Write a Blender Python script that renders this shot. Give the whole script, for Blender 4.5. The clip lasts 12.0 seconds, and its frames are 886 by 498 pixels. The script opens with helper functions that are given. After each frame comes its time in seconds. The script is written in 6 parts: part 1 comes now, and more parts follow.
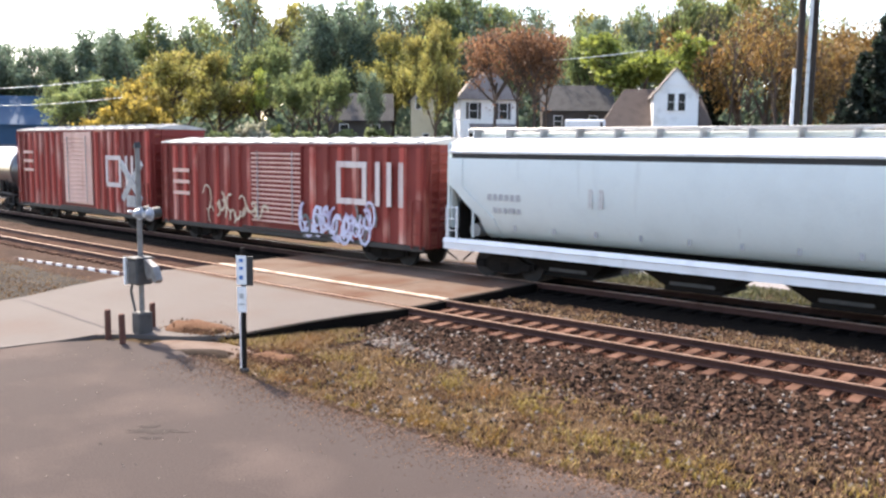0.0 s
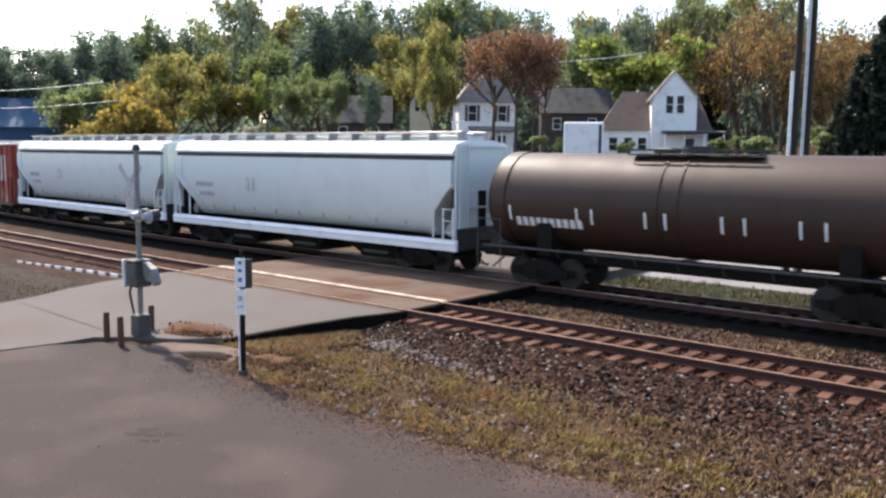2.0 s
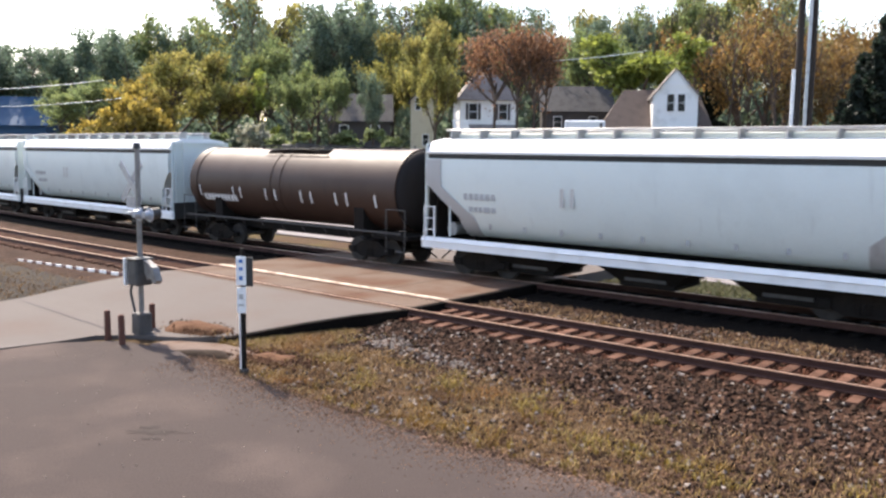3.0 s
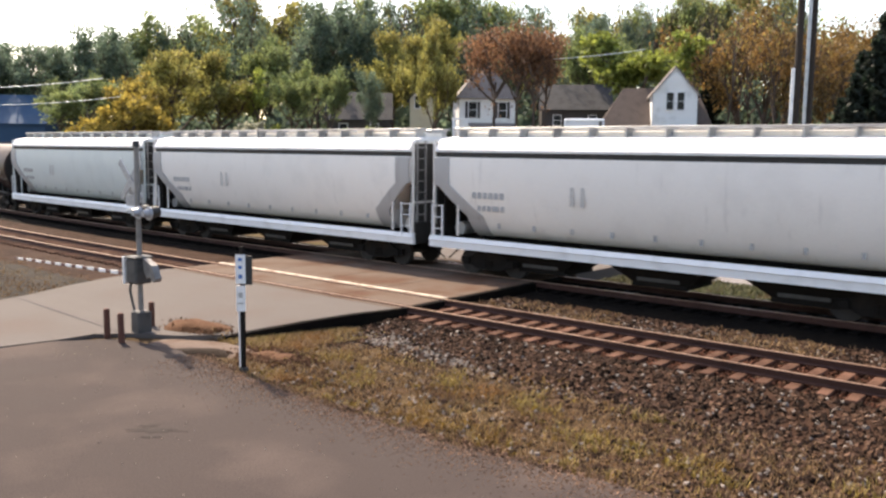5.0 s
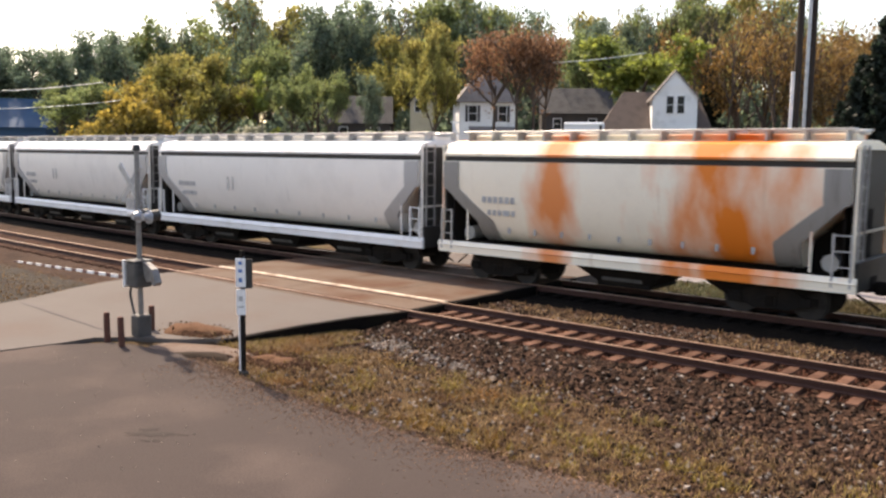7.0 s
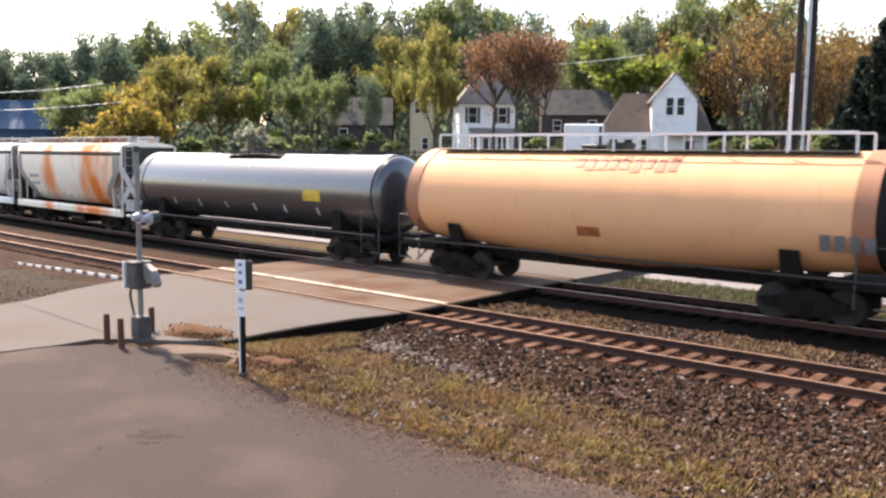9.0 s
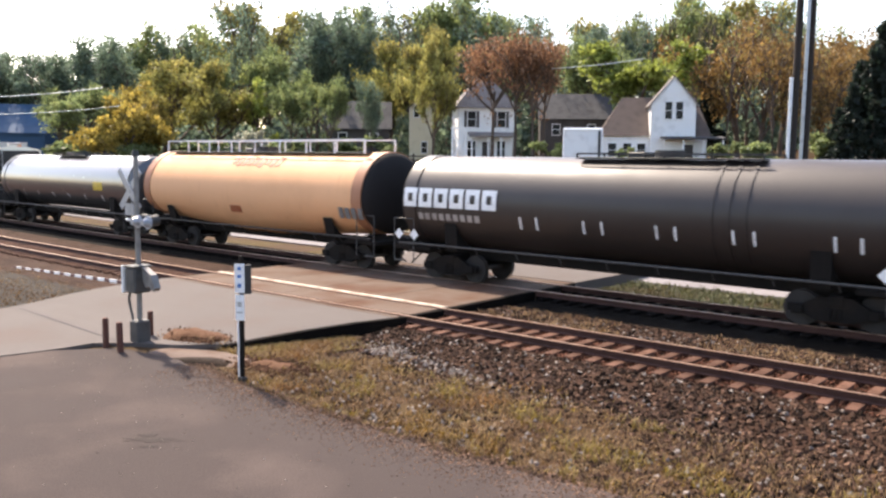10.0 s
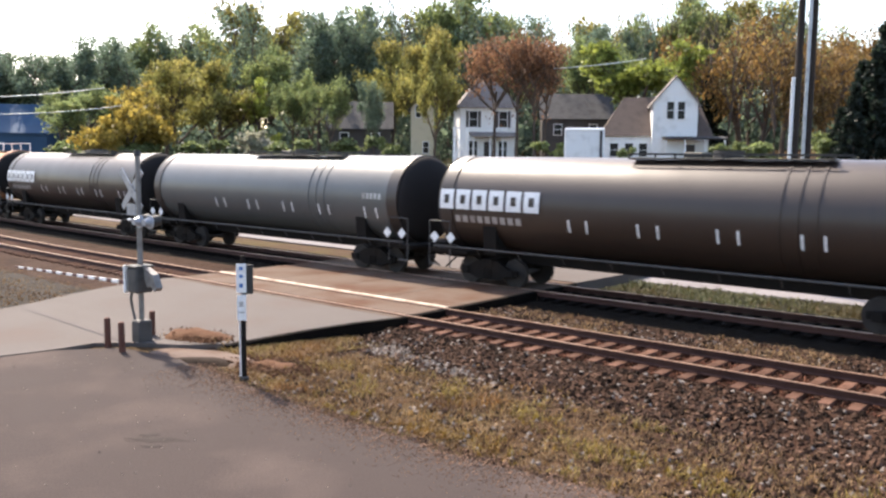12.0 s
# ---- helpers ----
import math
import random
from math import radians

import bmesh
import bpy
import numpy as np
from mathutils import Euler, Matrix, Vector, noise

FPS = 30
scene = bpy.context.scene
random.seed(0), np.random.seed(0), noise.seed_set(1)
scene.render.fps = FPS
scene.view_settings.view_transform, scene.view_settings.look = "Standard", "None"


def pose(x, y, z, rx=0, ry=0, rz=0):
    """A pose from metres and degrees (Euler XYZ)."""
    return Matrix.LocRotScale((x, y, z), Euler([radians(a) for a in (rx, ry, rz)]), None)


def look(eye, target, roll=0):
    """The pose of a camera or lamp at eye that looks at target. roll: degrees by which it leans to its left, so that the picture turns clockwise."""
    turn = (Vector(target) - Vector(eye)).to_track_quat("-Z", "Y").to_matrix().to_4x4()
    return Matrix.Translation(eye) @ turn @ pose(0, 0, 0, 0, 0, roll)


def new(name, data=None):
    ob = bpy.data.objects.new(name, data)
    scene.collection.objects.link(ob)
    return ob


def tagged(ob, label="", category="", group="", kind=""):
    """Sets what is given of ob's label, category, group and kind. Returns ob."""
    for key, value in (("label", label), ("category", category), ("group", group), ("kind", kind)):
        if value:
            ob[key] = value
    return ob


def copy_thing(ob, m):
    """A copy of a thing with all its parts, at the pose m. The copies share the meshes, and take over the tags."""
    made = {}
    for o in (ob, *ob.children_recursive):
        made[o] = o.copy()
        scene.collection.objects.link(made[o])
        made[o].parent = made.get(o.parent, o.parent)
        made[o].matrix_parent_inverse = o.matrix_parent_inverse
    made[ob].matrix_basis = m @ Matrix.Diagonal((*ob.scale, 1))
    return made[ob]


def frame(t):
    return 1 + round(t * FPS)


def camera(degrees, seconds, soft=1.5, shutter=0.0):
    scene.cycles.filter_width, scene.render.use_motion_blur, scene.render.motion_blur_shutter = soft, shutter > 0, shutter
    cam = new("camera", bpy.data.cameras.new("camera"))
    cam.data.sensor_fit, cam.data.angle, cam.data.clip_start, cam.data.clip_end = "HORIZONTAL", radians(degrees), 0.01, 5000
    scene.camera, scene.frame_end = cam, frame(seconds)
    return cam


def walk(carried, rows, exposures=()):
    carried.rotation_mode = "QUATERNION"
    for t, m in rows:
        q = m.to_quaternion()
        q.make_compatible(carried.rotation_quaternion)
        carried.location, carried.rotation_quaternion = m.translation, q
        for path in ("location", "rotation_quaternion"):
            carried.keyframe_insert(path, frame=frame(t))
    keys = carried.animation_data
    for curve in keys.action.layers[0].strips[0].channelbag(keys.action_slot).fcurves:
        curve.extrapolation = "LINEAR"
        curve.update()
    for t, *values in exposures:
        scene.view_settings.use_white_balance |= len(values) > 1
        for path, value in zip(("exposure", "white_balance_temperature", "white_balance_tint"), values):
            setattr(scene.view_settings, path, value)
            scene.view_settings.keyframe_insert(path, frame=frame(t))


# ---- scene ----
# ---- camera ----
EYE = 4.16          # eye above the rail heads, which are z = 0
YAW = 0.0
cam = camera(54.3, 12.0, soft=2.5, shutter=0.12)
# seconds, tilt in degrees, turn in degrees: a hand-held sway
SWAY = [
    (0.0, -6.62, 0.05), (0.5, -6.72, 0.05), (1.0, -6.12, 0.05), (1.5, -6.18, 0.02), (2.0, -6.46, -0.02), (2.5, -6.53, 0.0),
    (3.0, -6.57, 0.03), (5.0, -6.68, -0.01), (5.5, -6.75, -0.01), (6.0, -6.68, 0.0), (6.5, -6.48, 0.03), (7.0, -6.44, 0.0),
    (9.0, -6.34, 0.0), (9.5, -6.40, 0.0), (10.0, -6.08, -0.06), (10.5, -6.16, 0.0), (11.0, -5.89, 0.05), (11.5, -5.91, 0.05),
    (12.0, -6.08, 0.05)]
# the camera's own exposure and white balance drift: seconds, stops, kelvin, tint
EXPOSE = [(0.0, 1.83, 6900, 14), (0.5, 1.64, 6700, 12), (1.0, 1.35, 6500, 10), (1.5, 1.19, 6500, 11), (2.0, 1.24, 6600, 12), (2.5, 1.37, 6900, 14), (3.0, 1.52, 6900, 14), (5.0, 1.35, 7550, 14), (7.0, 1.28, 7900, 16), (9.0, 1.59, 7400, 16), (12.0, 1.54, 7000, 14)]
walk(cam, [(t, pose(0, 0, EYE, 90 + tilt, 0, YAW + turn) @ pose(0, 0, 0, 0, 0, 0.55)) for t, tilt, turn in SWAY], exposures=EXPOSE)

# ---- the track's plan: s runs along the far track, w from its centre towards the camera ----
HEAD, FOOT, BEND, RADIUS = radians(49.6), 23.24, 20.6, 526.0
ALONG = Vector((-math.sin(HEAD), math.cos(HEAD), 0))
AWAY = Vector((math.cos(HEAD), math.sin(HEAD), 0))


def plan(s, w, z=0.0):
    past = max(s - BEND, 0.0)
    a = past / RADIUS
    c = ALONG * (min(s, BEND) + RADIUS * math.sin(a)) + AWAY * (FOOT + RADIUS * (1 - math.cos(a)))
    side = AWAY * math.cos(a) - ALONG * math.sin(a)
    p = c - side * w
    return Vector((p.x, p.y, z))


def heading(s):
    return 90 + math.degrees(HEAD) - math.degrees(max(s - BEND, 0.0) / RADIUS)


def smooth(a, b, x):
    t = min(max((x - a) / (b - a), 0.0), 1.0)
    return t * t * (3 - 2 * t)


# ---- light ----
SUN = (ALONG * 0.85 + AWAY * 0.26 + Vector((0, 0, 1.0))).normalized()
world = bpy.data.worlds.new("sky")
scene.world = world
world.use_nodes = True
wn = world.node_tree.nodes
sky = wn.new("ShaderNodeTexSky")
sky.sky_type, sky.sun_disc = "NISHITA", False
sky.sun_elevation, sky.sun_rotation = math.asin(SUN.z), math.atan2(SUN.x, SUN.y)
sky.air_density, sky.dust_density, sky.ozone_density = 1.0, 1.8, 1.0
wn["Background"].inputs["Strength"].default_value = 0.15
world.node_tree.links.new(sky.outputs["Color"], wn["Background"].inputs["Color"])
lamp = bpy.data.lights.new("sun", "SUN")
lamp.energy, lamp.angle, lamp.color = 3.8, radians(1.0), (1.0, 0.93, 0.82)
sun = new("sun", lamp)
sun.matrix_world = look(SUN * 200, (0, 0, 0))

# ---- materials ----


def mat(name, base, rough=0.7, metal=0.0, second=None, mix=0.5, scale=2.0, fine=40.0, grain=0.15, bump=0.2, depth=0.01, stretch=(1, 1, 1), island=0.0, per_object=0.0,
        spec=0.5, translucent=0.0):
    """A surface in two colours mixed by broad noise, with fine grain over it and relief."""
    m = bpy.data.materials.new(name)
    m.use_nodes = True
    nt = m.node_tree
    n, ln = nt.nodes, nt.links
    b = n["Principled BSDF"]
    b.inputs["Metallic"].default_value = metal
    b.inputs["Specular IOR Level"].default_value = spec
    co = n.new("ShaderNodeTexCoord")
    mp = n.new("ShaderNodeMapping")
    mp.inputs["Scale"].default_value = stretch
    ln.new(co.outputs["Object"], mp.inputs["Vector"])
    broad = n.new("ShaderNodeTexNoise")
    broad.inputs["Scale"].default_value, broad.inputs["Detail"].default_value = scale, 6.0
    fin = n.new("ShaderNodeTexNoise")
    fin.inputs["Scale"].default_value, fin.inputs["Detail"].default_value = fine, 3.0
    for t in (broad, fin):
        ln.new(mp.outputs["Vector"], t.inputs["Vector"])
    ramp = n.new("ShaderNodeMapRange")
    ramp.inputs["From Min"].default_value, ramp.inputs["From Max"].default_value = 0.68 - 0.4 * mix, 0.9 - 0.4 * mix
    ln.new(broad.outputs["Fac"], ramp.inputs["Value"])
    two = n.new("ShaderNodeMix")
    two.data_type = "RGBA"
    two.inputs["A"].default_value = (*base, 1)
    two.inputs["B"].default_value = (*(second or [c * 0.7 for c in base]), 1)
    ln.new(ramp.outputs["Result"], two.inputs["Factor"])
    last = two.outputs["Result"]

    def times(value, low, high, last):
        r = n.new("ShaderNodeMapRange")
        r.inputs["To Min"].default_value, r.inputs["To Max"].default_value = low, high
        ln.new(value, r.inputs["Value"])
        x = n.new("ShaderNodeMix")
        x.data_type, x.blend_type = "RGBA", "MULTIPLY"
        x.inputs["Factor"].default_value = 1.0
        ln.new(last, x.inputs["A"])
        ln.new(r.outputs["Result"], x.inputs["B"])
        return x.outputs["Result"]

    last = times(fin.outputs["Fac"], 1 - 2 * grain, 1 + 2 * grain, last)
    if island:
        g = n.new("ShaderNodeNewGeometry")
        last = times(g.outputs["Random Per Island"], 1 - island, 1 + island, last)
    if per_object:
        g = n.new("ShaderNodeObjectInfo")
        last = times(g.outputs["Random"], 1 - per_object, 1 + per_object, last)
    ln.new(last, b.inputs["Base Color"])
    rr = n.new("ShaderNodeMapRange")
    rr.inputs["To Min"].default_value, rr.inputs["To Max"].default_value = max(rough - 0.12, 0.02), min(rough + 0.12, 1.0)
    ln.new(broad.outputs["Fac"], rr.inputs["Value"])
    ln.new(rr.outputs["Result"], b.inputs["Roughness"])
    if bump:
        bp = n.new("ShaderNodeBump")
        bp.inputs["Strength"].default_value, bp.inputs["Distance"].default_value = bump, depth
        ln.new(fin.outputs["Fac"], bp.inputs["Height"])
        ln.new(bp.outputs["Normal"], b.inputs["Normal"])
    if translucent:
        tr = n.new("ShaderNodeBsdfTranslucent")
        ln.new(last, tr.inputs["Color"])
        ms = n.new("ShaderNodeMixShader")
        ms.inputs["Fac"].default_value = translucent
        ln.new(b.outputs["BSDF"], ms.inputs[1])
        ln.new(tr.outputs["BSDF"], ms.inputs[2])
        ln.new(ms.outputs["Shader"], n["Material Output"].inputs["Surface"])
    return m


def streaked(name, base, streak, amount, rough=0.45, rust=None, rust_amount=0.0, metal=0.0, spec=0.35, per_object=0.0, spots=(), coat=0.0):
    """Painted steel with grime that has run down it, and rust patches where given."""
    m = mat(name, base, rough, metal, second=[c * 0.93 for c in base], mix=0.5, scale=0.9, fine=30, grain=0.05, bump=0.08, spec=spec, per_object=per_object)
    nt = m.node_tree
    n, ln = nt.nodes, nt.links
    b = n["Principled BSDF"]
    b.inputs["Coat Weight"].default_value, b.inputs["Coat Roughness"].default_value = coat, 0.28
    last = b.inputs["Base Color"].links[0].from_socket
    co = n.new("ShaderNodeTexCoord")

    # each object takes its own stretch of the grime
    own = n.new("ShaderNodeObjectInfo")
    shift = n.new("ShaderNodeVectorMath")
    shift.operation = "SCALE"
    shift.inputs[0].default_value = (37.0, 11.0, 5.0)
    ln.new(own.outputs["Random"], shift.inputs["Scale"])

    def layer(last, color, scale3, low, high):
        mp = n.new("ShaderNodeMapping")
        mp.inputs["Scale"].default_value = scale3
        ln.new(co.outputs["Object"], mp.inputs["Vector"])
        ln.new(shift.outputs["Vector"], mp.inputs["Location"])
        t = n.new("ShaderNodeTexNoise")
        t.inputs["Scale"].default_value, t.inputs["Detail"].default_value = 1.0, 5.0
        ln.new(mp.outputs["Vector"], t.inputs["Vector"])
        r = n.new("ShaderNodeMapRange")
        r.inputs["From Min"].default_value, r.inputs["From Max"].default_value = low, high
        ln.new(t.outputs["Fac"], r.inputs["Value"])
        x = n.new("ShaderNodeMix")
        x.data_type = "RGBA"
        x.inputs["B"].default_value = (*color, 1)
        ln.new(r.outputs["Result"], x.inputs["Factor"])
        ln.new(last, x.inputs["A"])
        return x.outputs["Result"]

    last = layer(last, streak, (3.5, 3.5, 0.35), 0.75 - 0.35 * amount, 1.05 - 0.3 * amount)
    if rust:
        last = layer(last, rust, (0.45, 0.6, 0.22), 0.72 - 0.35 * rust_amount, 0.86 - 0.35 * rust_amount)
    # broad stains that have run down from the hatches: place along the car, half-width, strength
    for at, reach, strength in spots:
        wob = n.new("ShaderNodeTexNoise")
        wob.inputs["Scale"].default_value, wob.inputs["Detail"].default_value = 1.0, 6.0
        mp = n.new("ShaderNodeMapping")
        mp.inputs["Scale"].default_value = (1.1, 0.8, 0.5)
        mp.inputs["Location"].default_value = (at * 3.0, 1.0, 2.0)
        ln.new(co.outputs["Object"], mp.inputs["Vector"])
        ln.new(mp.outputs["Vector"], wob.inputs["Vector"])
        xyz = n.new("ShaderNodeSeparateXYZ")
        ln.new(co.outputs["Object"], xyz.inputs["Vector"])

        def calc(kind, a, b2):
            q = n.new("ShaderNodeMath")
            q.operation = kind
            for k, v in enumerate((a, b2)):
                if isinstance(v, (int, float)):
                    q.inputs[k].default_value = v
                else:
                    ln.new(v, q.inputs[k])
            return q.outputs["Value"]

        off = calc("ABSOLUTE", calc("SUBTRACT", xyz.outputs["X"], at), 0.0)
        edge = calc("ADD", calc("DIVIDE", off, reach), calc("MULTIPLY", calc("SUBTRACT", wob.outputs["Fac"], 0.5), -2.6))
        r = n.new("ShaderNodeMapRange")
        r.inputs["From Min"].default_value, r.inputs["From Max"].default_value = 1.15, 0.1
        r.inputs["To Max"].default_value = strength
        ln.new(edge, r.inputs["Value"])
        x = n.new("ShaderNodeMix")
        x.data_type = "RGBA"
        x.inputs["B"].default_value = (*rust, 1)
        ln.new(r.outputs["Result"], x.inputs["Factor"])
        ln.new(last, x.inputs["A"])
        last = x.outputs["Result"]
    ln.new(last, b.inputs["Base Color"])
    return m


